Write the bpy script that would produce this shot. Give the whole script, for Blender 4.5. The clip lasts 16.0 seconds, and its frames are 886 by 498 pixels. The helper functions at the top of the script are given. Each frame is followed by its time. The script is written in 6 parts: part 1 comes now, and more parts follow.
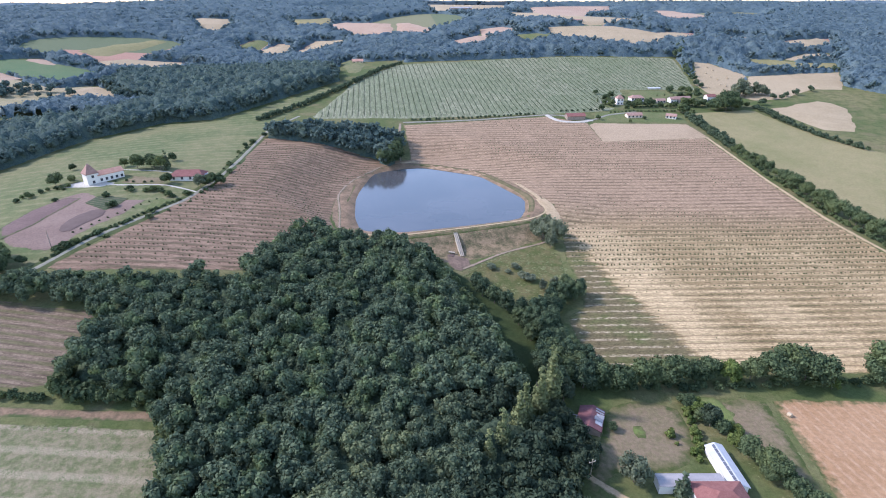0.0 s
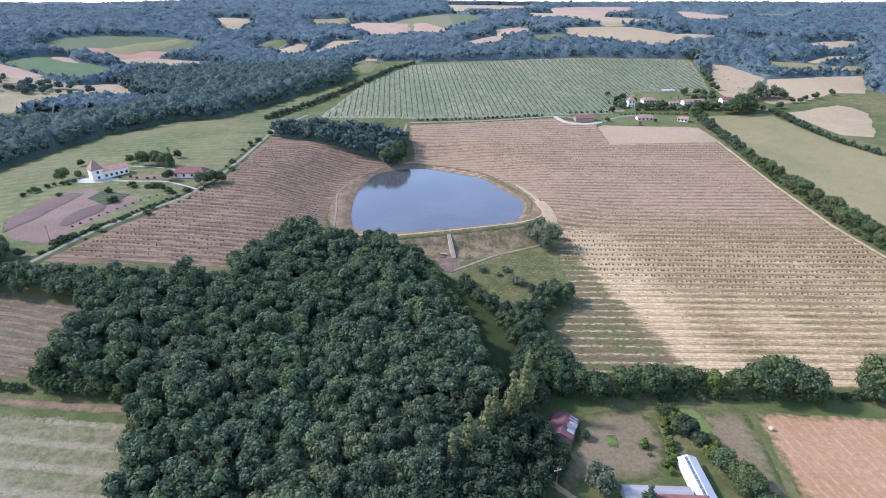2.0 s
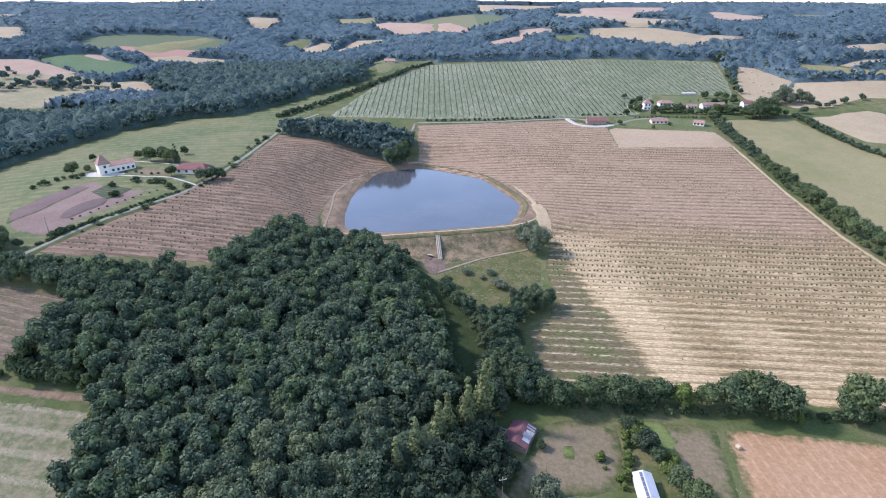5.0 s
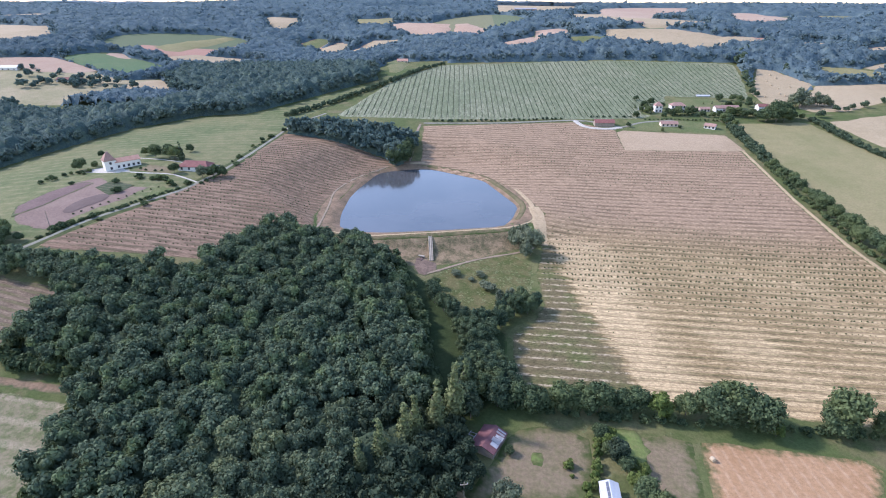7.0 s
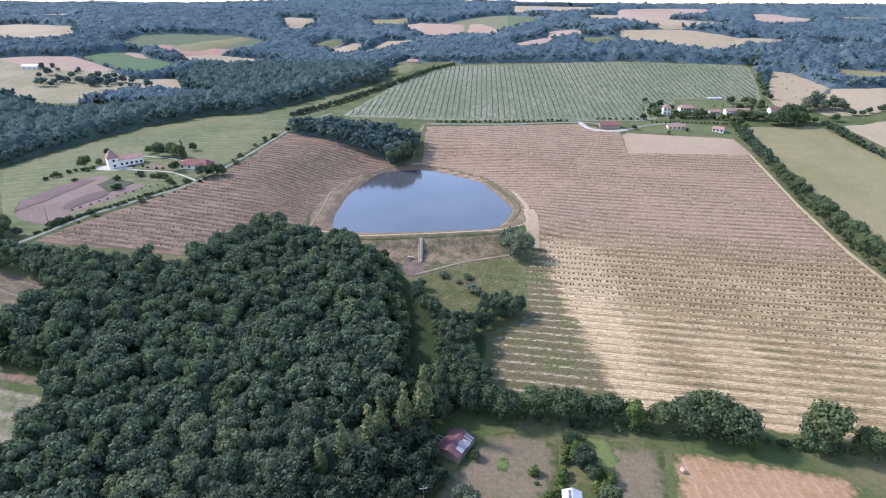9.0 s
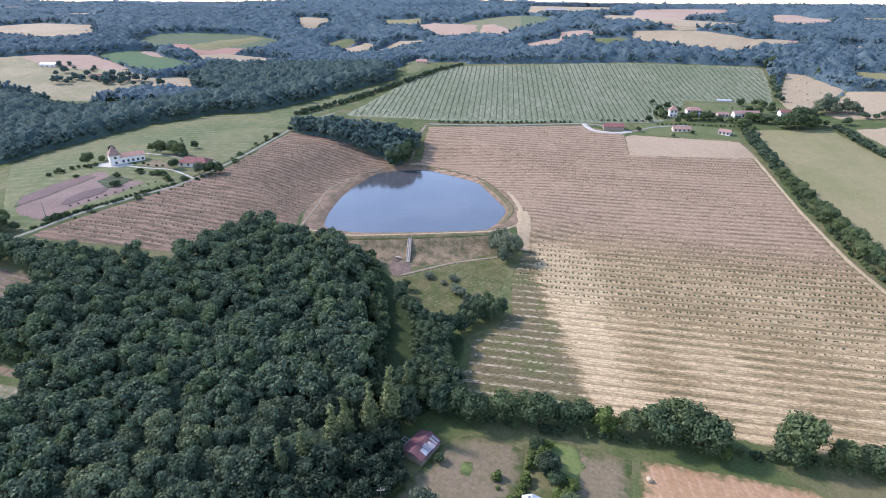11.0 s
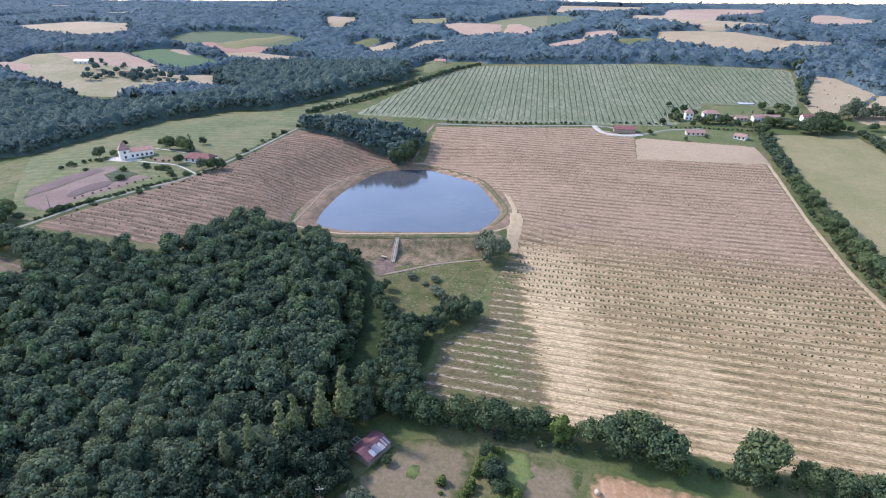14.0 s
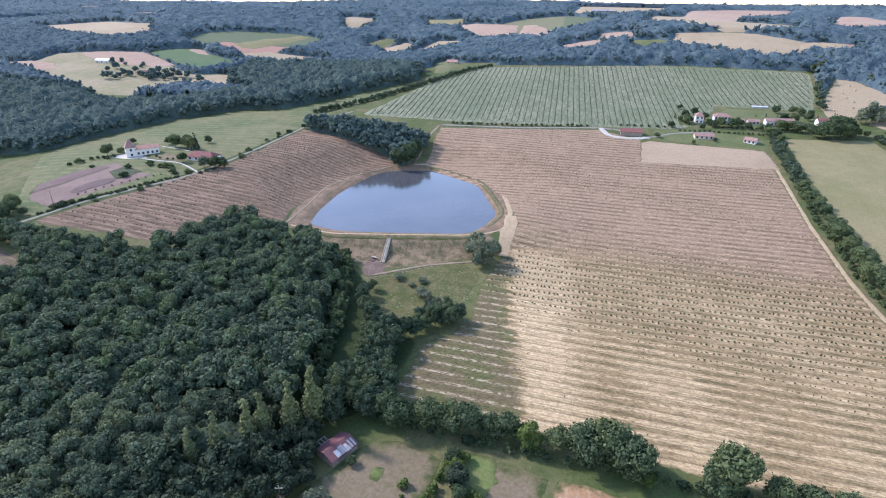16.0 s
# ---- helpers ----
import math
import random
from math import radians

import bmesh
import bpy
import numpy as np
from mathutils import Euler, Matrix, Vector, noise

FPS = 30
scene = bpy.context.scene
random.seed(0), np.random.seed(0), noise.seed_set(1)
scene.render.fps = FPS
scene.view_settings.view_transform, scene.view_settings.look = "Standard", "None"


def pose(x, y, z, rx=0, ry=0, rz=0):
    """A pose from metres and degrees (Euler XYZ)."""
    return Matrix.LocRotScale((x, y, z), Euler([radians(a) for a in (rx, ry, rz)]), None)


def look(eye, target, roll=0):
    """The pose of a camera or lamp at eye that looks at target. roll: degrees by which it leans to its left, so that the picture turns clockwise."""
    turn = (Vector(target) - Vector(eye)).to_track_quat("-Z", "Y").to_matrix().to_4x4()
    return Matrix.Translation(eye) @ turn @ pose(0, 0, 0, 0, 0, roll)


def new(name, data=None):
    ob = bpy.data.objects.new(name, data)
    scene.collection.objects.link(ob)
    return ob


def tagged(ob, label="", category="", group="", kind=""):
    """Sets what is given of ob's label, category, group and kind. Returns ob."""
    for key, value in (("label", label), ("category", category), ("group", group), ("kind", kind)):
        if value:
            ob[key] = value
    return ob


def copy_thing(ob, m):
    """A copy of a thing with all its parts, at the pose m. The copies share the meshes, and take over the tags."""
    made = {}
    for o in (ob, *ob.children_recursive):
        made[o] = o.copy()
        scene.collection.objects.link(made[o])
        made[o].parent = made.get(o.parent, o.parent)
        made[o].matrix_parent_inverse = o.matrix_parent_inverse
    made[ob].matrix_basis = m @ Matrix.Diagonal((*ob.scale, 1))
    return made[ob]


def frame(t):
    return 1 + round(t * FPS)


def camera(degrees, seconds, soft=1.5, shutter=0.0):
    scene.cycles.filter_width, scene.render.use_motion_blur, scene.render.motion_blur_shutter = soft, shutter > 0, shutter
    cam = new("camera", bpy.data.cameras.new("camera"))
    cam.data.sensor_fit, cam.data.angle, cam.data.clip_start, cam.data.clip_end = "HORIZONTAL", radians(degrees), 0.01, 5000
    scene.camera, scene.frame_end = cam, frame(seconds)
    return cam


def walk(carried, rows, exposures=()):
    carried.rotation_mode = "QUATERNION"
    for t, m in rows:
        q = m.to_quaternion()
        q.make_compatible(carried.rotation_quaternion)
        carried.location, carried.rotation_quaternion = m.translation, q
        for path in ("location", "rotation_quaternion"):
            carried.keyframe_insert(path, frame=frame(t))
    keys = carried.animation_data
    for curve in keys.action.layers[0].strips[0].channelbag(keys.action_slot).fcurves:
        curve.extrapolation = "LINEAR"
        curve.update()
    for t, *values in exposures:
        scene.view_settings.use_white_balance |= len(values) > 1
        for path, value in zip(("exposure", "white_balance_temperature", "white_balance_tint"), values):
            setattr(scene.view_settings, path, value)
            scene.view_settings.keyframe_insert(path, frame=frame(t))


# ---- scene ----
cam = camera(77.7, 16.0, soft=1.0)
PATH = [
    (0, (-0.017, 0.044, 100.099), (-0.017, 1.86, 99.26), -0.1),
    (0.5, (3.096, 0.305, 100.106), (3.076, 2.121, 99.267), -0.0),
    (1, (6.23, 0.584, 100.102), (6.19, 2.399, 99.263), -0.0),
    (1.5, (9.348, 0.947, 100.092), (9.289, 2.761, 99.253), 0.0),
    (2, (12.422, 1.362, 100.09), (12.344, 3.176, 99.252), -0.0),
    (2.5, (15.483, 1.765, 100.077), (15.386, 3.578, 99.239), -0.0),
    (3, (18.541, 2.217, 100.077), (18.426, 4.029, 99.239), 0.0),
    (3.5, (21.565, 2.662, 100.071), (21.431, 4.473, 99.233), 0.0),
    (4, (24.595, 3.114, 100.066), (24.442, 4.923, 99.228), 0.0),
    (6.5, (39.918, 5.891, 100.138), (39.67, 7.69, 99.301), 0.1),
    (7, (42.961, 6.509, 100.175), (42.694, 8.305, 99.338), 0.1),
    (7.5, (45.993, 7.164, 100.216), (45.709, 8.959, 99.38), 0.1),
    (8, (49.017, 7.903, 100.244), (48.714, 9.694, 99.408), 0.1),
    (8.5, (52.054, 8.645, 100.251), (51.734, 10.433, 99.415), 0.2),
    (9, (55.092, 9.425, 100.26), (54.756, 11.211, 99.424), 0.1),
    (11.5, (70.075, 13.519, 100.403), (69.657, 15.287, 99.566), 0.2),
    (12, (73.098, 14.447, 100.418), (72.659, 16.21, 99.58), 0.2),
    (12.5, (76.101, 15.41, 100.437), (75.642, 17.167, 99.6), 0.2),
    (13, (79.148, 16.39, 100.473), (78.67, 18.142, 99.636), 0.2),
    (13.5, (82.198, 17.407, 100.512), (81.703, 19.155, 99.674), 0.2),
    (14, (85.236, 18.493, 100.538), (84.726, 20.236, 99.7), 0.2),
    (14.5, (88.252, 19.608, 100.532), (87.726, 21.346, 99.695), 0.2),
    (15, (91.229, 20.735, 100.528), (90.684, 22.468, 99.691), 0.2),
    (15.5, (94.174, 21.935, 100.539), (93.611, 23.662, 99.702), 0.2),
    (16, (97.134, 23.199, 100.54), (96.551, 24.92, 99.704), 0.2),
]
walk(cam, [(t, look(eye, target, roll)) for t, eye, target, roll in PATH],
     exposures=[(0.0, 1.42, 5840, 25), (16.0, 1.39, 5840, 25)])

from mathutils.geometry import delaunay_2d_cdt

# ---- world and sun ----
SUN_FROM = Vector((-0.76, 0.14, 0.62)).normalized()
world = bpy.data.worlds.new("sky")
scene.world = world
world.use_nodes = True
wn, wl = world.node_tree.nodes, world.node_tree.links
sky = wn.new("ShaderNodeTexSky")
sky.sky_type, sky.sun_disc = "NISHITA", False
sky.sun_elevation = math.asin(SUN_FROM.z)
sky.sun_rotation = math.atan2(SUN_FROM.x, SUN_FROM.y)
sky.air_density, sky.dust_density = 1.3, 0.5
wl.new(sky.outputs[0], wn["Background"].inputs[0])
wn["Background"].inputs[1].default_value = 0.15
sun = new("sun", bpy.data.lights.new("sun", "SUN"))
sun.data.energy, sun.data.angle, sun.data.color = 2.1, radians(5.0), (1.0, 0.95, 0.88)
sun.matrix_world = look(SUN_FROM * 300, (0, 0, 0))


# ---- materials ----
class Nodes:
    """A small builder for node materials."""

    def __init__(self, name, rough=0.9, spec=0.2):
        self.m = bpy.data.materials.new(name)
        self.m.use_nodes = True
        self.t = self.m.node_tree
        self.b = self.t.nodes["Principled BSDF"]
        self.b.inputs["Roughness"].default_value = rough
        self.b.inputs["Specular IOR Level"].default_value = spec
        self.pos = self.t.nodes.new("ShaderNodeNewGeometry").outputs["Position"]

    def put(self, sock, v):
        if isinstance(v, bpy.types.NodeSocket):
            self.t.links.new(v, sock)
        elif isinstance(v, tuple) and len(v) == 3 and sock.type == "RGBA":
            sock.default_value = (*v, 1)
        else:
            sock.default_value = v

    def noise(self, scale, detail=4.0, rough=0.6, vec=None, distort=0.0):
        n = self.t.nodes.new("ShaderNodeTexNoise")
        n.inputs["Scale"].default_value, n.inputs["Detail"].default_value = scale, detail
        n.inputs["Roughness"].default_value, n.inputs["Distortion"].default_value = rough, distort
        self.put(n.inputs["Vector"], vec or self.pos)
        return n.outputs["Fac"]

    def math(self, op, a, b=0.0, c=0.0):
        n = self.t.nodes.new("ShaderNodeMath")
        n.operation = op
        for s, v in zip(n.inputs, (a, b, c)):
            self.put(s, v)
        return n.outputs[0]

    def step(self, v, lo, hi):
        n = self.t.nodes.new("ShaderNodeMapRange")
        n.interpolation_type = "SMOOTHSTEP"
        self.put(n.inputs[0], v)
        n.inputs[1].default_value, n.inputs[2].default_value = lo, hi
        return n.outputs[0]

    def mix(self, f, a, b):
        n = self.t.nodes.new("ShaderNodeMix")
        n.data_type = "RGBA"
        self.put(n.inputs[0], f)
        self.put(n.inputs[6], a)
        self.put(n.inputs[7], b)
        return n.outputs[2]

    def turned(self, degrees, stretch=(1, 1, 1)):
        n = self.t.nodes.new("ShaderNodeMapping")
        n.inputs["Rotation"].default_value = (0, 0, -radians(degrees))
        n.inputs["Scale"].default_value = stretch
        self.put(n.inputs["Vector"], self.pos)
        return n.outputs[0]

    def xyz(self, vec=None):
        n = self.t.nodes.new("ShaderNodeSeparateXYZ")
        self.put(n.inputs[0], vec or self.pos)
        return n.outputs

    def info(self):
        return self.t.nodes.new("ShaderNodeObjectInfo").outputs["Random"]

    def island(self):
        return self.t.nodes.new("ShaderNodeNewGeometry").outputs["Random Per Island"]

    def bump(self, height, strength=0.5, distance=0.2):
        n = self.t.nodes.new("ShaderNodeBump")
        n.inputs["Strength"].default_value, n.inputs["Distance"].default_value = strength, distance
        self.put(n.inputs["Height"], height)
        self.t.links.new(n.outputs[0], self.b.inputs["Normal"])

    def faded(self, colour, reach=1.8):
        """Ground cover gives way to rough grass at the ragged edge of its sheet."""
        n = self.t.nodes.new("ShaderNodeAttribute")
        n.attribute_name = "edge"
        v = self.math("ADD", n.outputs["Fac"], self.math("MULTIPLY", self.math("SUBTRACT", self.noise(0.5, 4), 0.5), reach * 1.6))
        rough = self.mix(self.step(self.noise(0.2, 4), 0.4, 0.65), (0.05, 0.07, 0.02), (0.115, 0.105, 0.046))
        return self.mix(self.step(v, 0.1, reach * 0.8), rough, colour)

    def grain(self, colour, dark=0.55, amount=0.55, scale=1.1):
        """Clods, tufts and litter."""
        a, b = self.noise(scale, 5, 0.75), self.noise(scale * 4.5, 2, 0.7)
        m = self.t.nodes.new("ShaderNodeMix")
        m.data_type, m.blend_type = "RGBA", "MULTIPLY"
        self.put(m.inputs[0], amount)
        self.put(m.inputs[6], colour)
        f = self.math("ADD", self.math("MULTIPLY", self.step(a, 0.36, 0.62), 0.6), self.math("MULTIPLY", self.step(b, 0.35, 0.65), 0.4))
        self.put(m.inputs[7], self.mix(f, (dark, dark, dark), (1.25, 1.25, 1.25)))
        return m.outputs[2]

    def done(self, colour):
        self.put(self.b.inputs["Base Color"], colour)
        return self.m


def two_tone(name, a, b, scale=0.3, fine=3.0, rough=0.9, spec=0.2, bump=0.3, metal=0.0, fade=0.0):
    k = Nodes(name, rough, spec)
    big, small = k.noise(scale, 5), k.noise(fine, 3)
    k.bump(small, bump, 0.1)
    k.b.inputs["Metallic"].default_value = metal
    f = k.math("ADD", k.math("MULTIPLY", k.step(big, 0.3, 0.7), 0.65), k.math("MULTIPLY", k.step(small, 0.25, 0.75), 0.35))
    c = k.mix(f, a, b)
    return k.done(k.faded(k.grain(c), fade) if fade else c)


def leafy_done(k, colour):
    """Leaves pass part of the light through."""
    k.put(k.b.inputs["Base Color"], colour)
    thin, both = k.t.nodes.new("ShaderNodeBsdfTranslucent"), k.t.nodes.new("ShaderNodeMixShader")
    k.put(thin.inputs[0], colour)
    both.inputs[0].default_value = 0.3
    k.t.links.new(k.b.outputs[0], both.inputs[1])
    k.t.links.new(thin.outputs[0], both.inputs[2])
    k.t.links.new(both.outputs[0], k.t.nodes["Material Output"].inputs["Surface"])
    return k.m


def leaf_material(name, dark, light, warm):
    k = Nodes(name, 0.8, 0.1)
    c = k.mix(k.island(), dark, light)
    c = k.mix(k.math("MULTIPLY", k.step(k.info(), 0.35, 1.0), 0.7), c, warm)
    c = k.mix(k.math("MULTIPLY", k.math("SUBTRACT", 1.0, k.step(k.info(), 0.0, 0.3)), 0.5), c, dark)
    c = k.mix(k.math("MULTIPLY", k.step(k.noise(0.09, 3), 0.5, 0.72), 0.45), c, light)
    return leafy_done(k, c)


def wood_material(name, dark, light, warm, scale):
    """Leaves of joined woods: the tone wanders from tree to tree."""
    k = Nodes(name, 0.8, 0.08)
    c = k.mix(k.island(), dark, light)
    c = k.mix(k.math("MULTIPLY", k.step(k.noise(scale, 2), 0.45, 0.75), 0.7), c, warm)
    c = k.mix(k.math("MULTIPLY", k.math("SUBTRACT", 1.0, k.step(k.noise(scale * 1.3, 1), 0.34, 0.5)), 0.5), c, dark)
    return leafy_done(k, c)


def canopy_material(name, dark, light, warm, scale):
    """Closed leaf cover of woods: tone from tree to tree and clump to clump."""
    k = Nodes(name, 0.85, 0.06)
    fine, tree = k.noise(scale * 7, 3, 0.7), k.noise(scale, 2)
    c = k.mix(k.step(fine, 0.32, 0.68), dark, light)
    c = k.mix(k.math("MULTIPLY", k.step(tree, 0.45, 0.7), 0.6), c, warm)
    c = k.mix(k.math("MULTIPLY", k.math("SUBTRACT", 1.0, k.step(k.noise(scale * 0.7, 2), 0.36, 0.5)), 0.45), c, dark)
    return leafy_done(k, c)


def grass_material(name, green, dry, scale=0.03, lo=0.35, hi=0.65, lines=None, reach=1.8):
    k = Nodes(name, 0.95, 0.1)
    big, mid, fine = k.noise(scale, 6), k.noise(scale * 9, 4), k.noise(2.2, 3)
    f = k.math("ADD", k.math("MULTIPLY", k.step(big, lo, hi), 0.6), k.math("MULTIPLY", k.step(mid, 0.3, 0.7), 0.4))
    c = k.mix(f, green, dry)
    if lines:
        turn, gap, tone = lines
        wob = k.math("ADD", k.xyz(k.turned(turn))[1], k.math("MULTIPLY", mid, 0.5))
        wave = k.math("SINE", k.math("MULTIPLY", wob, 2 * math.pi / gap))
        c = k.mix(k.math("MULTIPLY", k.step(wave, 0.2, 0.95), k.math("MULTIPLY", k.step(mid, 0.3, 0.7), 0.7)), c, tone)
    c = k.mix(k.math("MULTIPLY", k.step(fine, 0.4, 0.8), 0.25), c, tuple(v * 0.55 for v in green))
    k.bump(fine, 0.6, 0.25)
    return k.done(k.faded(k.grain(c), reach))


def row_soil(name, turn, gap, soil, pale, weed, weed_amount):
    """Bare vineyard soil with a worked line at each row and weedy alleys between."""
    k = Nodes(name, 0.95, 0.1)
    vec = k.turned(turn)
    sc = k.t.nodes.new("ShaderNodeMapping")
    sc.inputs["Scale"].default_value = (0.05, 0.6, 1)
    k.put(sc.inputs["Vector"], vec)
    along = k.noise(1.0, 4, vec=sc.outputs[0])
    mid, fine, big = k.noise(0.11, 5), k.noise(1.6, 4), k.noise(0.018, 4, distort=0.6)
    wob = k.math("ADD", k.xyz(vec)[1], k.math("MULTIPLY", mid, 0.5))
    wave = k.math("SINE", k.math("MULTIPLY", wob, 2 * math.pi / gap))
    c = k.mix(k.step(big, 0.38, 0.62), soil, pale)
    c = k.mix(k.math("MULTIPLY", k.step(along, 0.42, 0.6), 0.7), c, tuple(v * 0.55 for v in soil))
    alley = k.math("MULTIPLY", k.step(wave, -0.1, 0.45), k.math("MULTIPLY", k.step(along, 0.30, 0.55), weed_amount))
    c = k.mix(alley, c, weed)
    line = k.math("MULTIPLY", k.math("SUBTRACT", 1.0, k.step(wave, -0.95, -0.6)), k.step(fine, 0.38, 0.58))
    c = k.mix(k.math("MULTIPLY", line, 0.6), c, tuple(min(1, v * 1.12) for v in pale))
    fleck = k.t.nodes.new("ShaderNodeMapping")
    fleck.inputs["Scale"].default_value = (0.35, 1.9, 1)
    k.put(fleck.inputs["Vector"], vec)
    streak = k.noise(1.0, 5, 0.8, vec=fleck.outputs[0])
    shade = k.t.nodes.new("ShaderNodeMix")
    shade.data_type, shade.blend_type = "RGBA", "MULTIPLY"
    shade.inputs[0].default_value = 0.48
    k.put(shade.inputs[6], c)
    k.put(shade.inputs[7], k.mix(k.step(streak, 0.36, 0.62), (0.55, 0.55, 0.53), (1.3, 1.3, 1.3)))
    c = shade.outputs[2]
    k.bump(k.math("ADD", k.math("MULTIPLY", wave, 0.4), fine), 0.6, 0.25)
    return k.done(k.faded(k.grain(c), 2.0))


def vineyard_soil():
    """Pale, stony vineyard soil: pale rows and patches, worked lines and weedy alleys."""
    k = Nodes("vineyard_soil", 0.95, 0.1)
    vec = k.turned(MAIN_TURN)
    u, v, _ = k.xyz(vec)

    def streaks(a, b, detail=4.0, rough=0.6):
        m = k.t.nodes.new("ShaderNodeMapping")
        m.inputs["Scale"].default_value = (a, b, 1)
        k.put(m.inputs["Vector"], vec)
        return k.noise(1.0, detail, rough, vec=m.outputs[0])

    def band(value, a, b, c, d):
        return k.math("MULTIPLY", k.step(value, a, b), k.math("SUBTRACT", 1.0, k.step(value, c, d)))

    mid, big = k.noise(0.11, 5), k.noise(0.022, 4, distort=0.5)
    long, short = streaks(0.05, 0.5), streaks(0.6, 1.5, 5, 0.75)
    wob = k.math("ADD", v, k.math("MULTIPLY", k.math("SUBTRACT", k.noise(0.25, 3), 0.5), 0.8))
    wave = k.math("SINE", k.math("MULTIPLY", wob, 2 * math.pi / MAIN_GAP))
    twice = k.math("SINE", k.math("MULTIPLY", wob, 4 * math.pi / MAIN_GAP))
    x, y, _ = k.xyz()
    edge = k.math("ADD", k.math("ADD", x, k.math("MULTIPLY", y, 0.27)), k.math("MULTIPLY", k.math("SUBTRACT", mid, 0.5), 14.0))
    edge = k.math("ADD", edge, k.math("MULTIPLY", k.math("SUBTRACT", long, 0.5), 18.0))
    low = k.math("SUBTRACT", 1.0, k.step(k.math("ADD", y, k.math("MULTIPLY", k.math("SUBTRACT", long, 0.5), 40.0)), 226.0, 246.0))
    near = k.math("SUBTRACT", 1.0, k.step(y, 168.0, 205.0))
    # paler band beside the grassy corner, fading out eastward
    pale_band = k.math("MULTIPLY", band(edge, 116.0, 121.0, 126.0, 160.0), low)
    corner = k.math("MULTIPLY", band(edge, 140.0, 156.0, 168.0, 190.0), k.math("MULTIPLY", near, 0.7))
    spread = k.math("MULTIPLY", k.math("MULTIPLY", k.step(edge, 118.0, 124.0), low), 0.32)
    straw = k.math("ADD", k.math("MAXIMUM", k.math("MAXIMUM", pale_band, corner), spread), k.math("MULTIPLY", k.math("SUBTRACT", big, 0.5), 1.3))
    straw = k.math("ADD", straw, k.math("MULTIPLY", k.math("SUBTRACT", long, 0.5), 1.1))
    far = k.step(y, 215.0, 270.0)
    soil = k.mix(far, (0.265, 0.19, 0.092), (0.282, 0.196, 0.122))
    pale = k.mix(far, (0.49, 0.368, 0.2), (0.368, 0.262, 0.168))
    c = k.mix(k.step(straw, 0.05, 1.05), soil, pale)
    weedy = k.math("MULTIPLY", k.math("MULTIPLY", k.step(wave, 0.1, 0.5), k.step(mid, 0.3, 0.56)), k.math("MULTIPLY", k.step(long, 0.32, 0.56), k.math("SUBTRACT", 0.95, k.math("MULTIPLY", k.step(straw, 0.3, 0.9), 0.45))))
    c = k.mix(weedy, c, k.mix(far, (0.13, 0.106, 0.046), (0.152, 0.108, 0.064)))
    c = k.mix(k.math("MULTIPLY", k.step(twice, 0.3, 0.9), k.math("MULTIPLY", k.step(short, 0.36, 0.55), 0.65)), c, (0.21, 0.138, 0.08))
    row_line = k.math("MULTIPLY", k.math("SUBTRACT", 1.0, k.step(wave, -0.9, -0.5)), k.step(short, 0.38, 0.54))
    c = k.mix(k.math("MULTIPLY", row_line, 0.55), c, pale)
    green = k.math("MULTIPLY", k.math("SUBTRACT", 1.0, k.step(edge, 114.0, 119.0)), low)
    grass = k.mix(k.step(k.noise(0.09, 4), 0.42, 0.66), (0.132, 0.108, 0.055), (0.088, 0.102, 0.034))
    grass = k.mix(k.math("MULTIPLY", k.step(wave, 0.1, 0.9), 0.3), grass, (0.09, 0.09, 0.04))
    grass = k.mix(k.math("MULTIPLY", k.math("MULTIPLY", row_line, k.step(k.noise(0.6, 3), 0.36, 0.56)), 0.8), grass, (0.38, 0.31, 0.205))
    c = k.mix(k.math("MULTIPLY", green, 0.9), c, grass)
    shade = k.t.nodes.new("ShaderNodeMix")
    shade.data_type, shade.blend_type = "RGBA", "MULTIPLY"
    shade.inputs[0].default_value = 0.7
    k.put(shade.inputs[6], c)
    k.put(shade.inputs[7], k.mix(k.step(short, 0.34, 0.64), (0.55, 0.54, 0.52), (1.32, 1.3, 1.28)))
    k.bump(k.math("ADD", k.math("MULTIPLY", wave, 0.3), short), 0.7, 0.25)
    return k.done(k.faded(k.grain(shade.outputs[2], 0.5, 0.6), 2.0))


def ground_material():
    """Rough grass near by; beyond it a patchwork of hedged fields."""
    k = Nodes("land", 0.95, 0.1)
    big, mid, fine = k.noise(0.02, 5), k.noise(0.2, 4), k.noise(1.8, 3)
    near = k.mix(k.step(big, 0.35, 0.65), (0.072, 0.094, 0.03), (0.15, 0.135, 0.06))
    near = k.mix(k.math("MULTIPLY", k.step(mid, 0.42, 0.66), 0.65), near, (0.06, 0.08, 0.024))
    near = k.mix(k.math("MULTIPLY", k.step(k.noise(0.07, 5), 0.52, 0.68), 0.7), near, (0.15, 0.125, 0.065))
    v = k.t.nodes.new("ShaderNodeTexVoronoi")
    v.inputs["Scale"].default_value = 0.0045
    k.put(v.inputs["Vector"], k.turned(20, (1, 0.6, 1)))
    pick = k.xyz(v.outputs["Color"])[0]
    far = k.mix(k.step(pick, 0.25, 0.3), (0.115, 0.135, 0.07), (0.165, 0.16, 0.085))
    far = k.mix(k.step(pick, 0.6, 0.62), far, (0.34, 0.25, 0.15))
    far = k.mix(k.step(pick, 0.85, 0.87), far, (0.33, 0.19, 0.13))
    c = k.mix(k.step(k.xyz()[1], 600.0, 680.0), near, far)
    k.bump(fine, 0.5, 0.25)
    return k.done(k.grain(c))


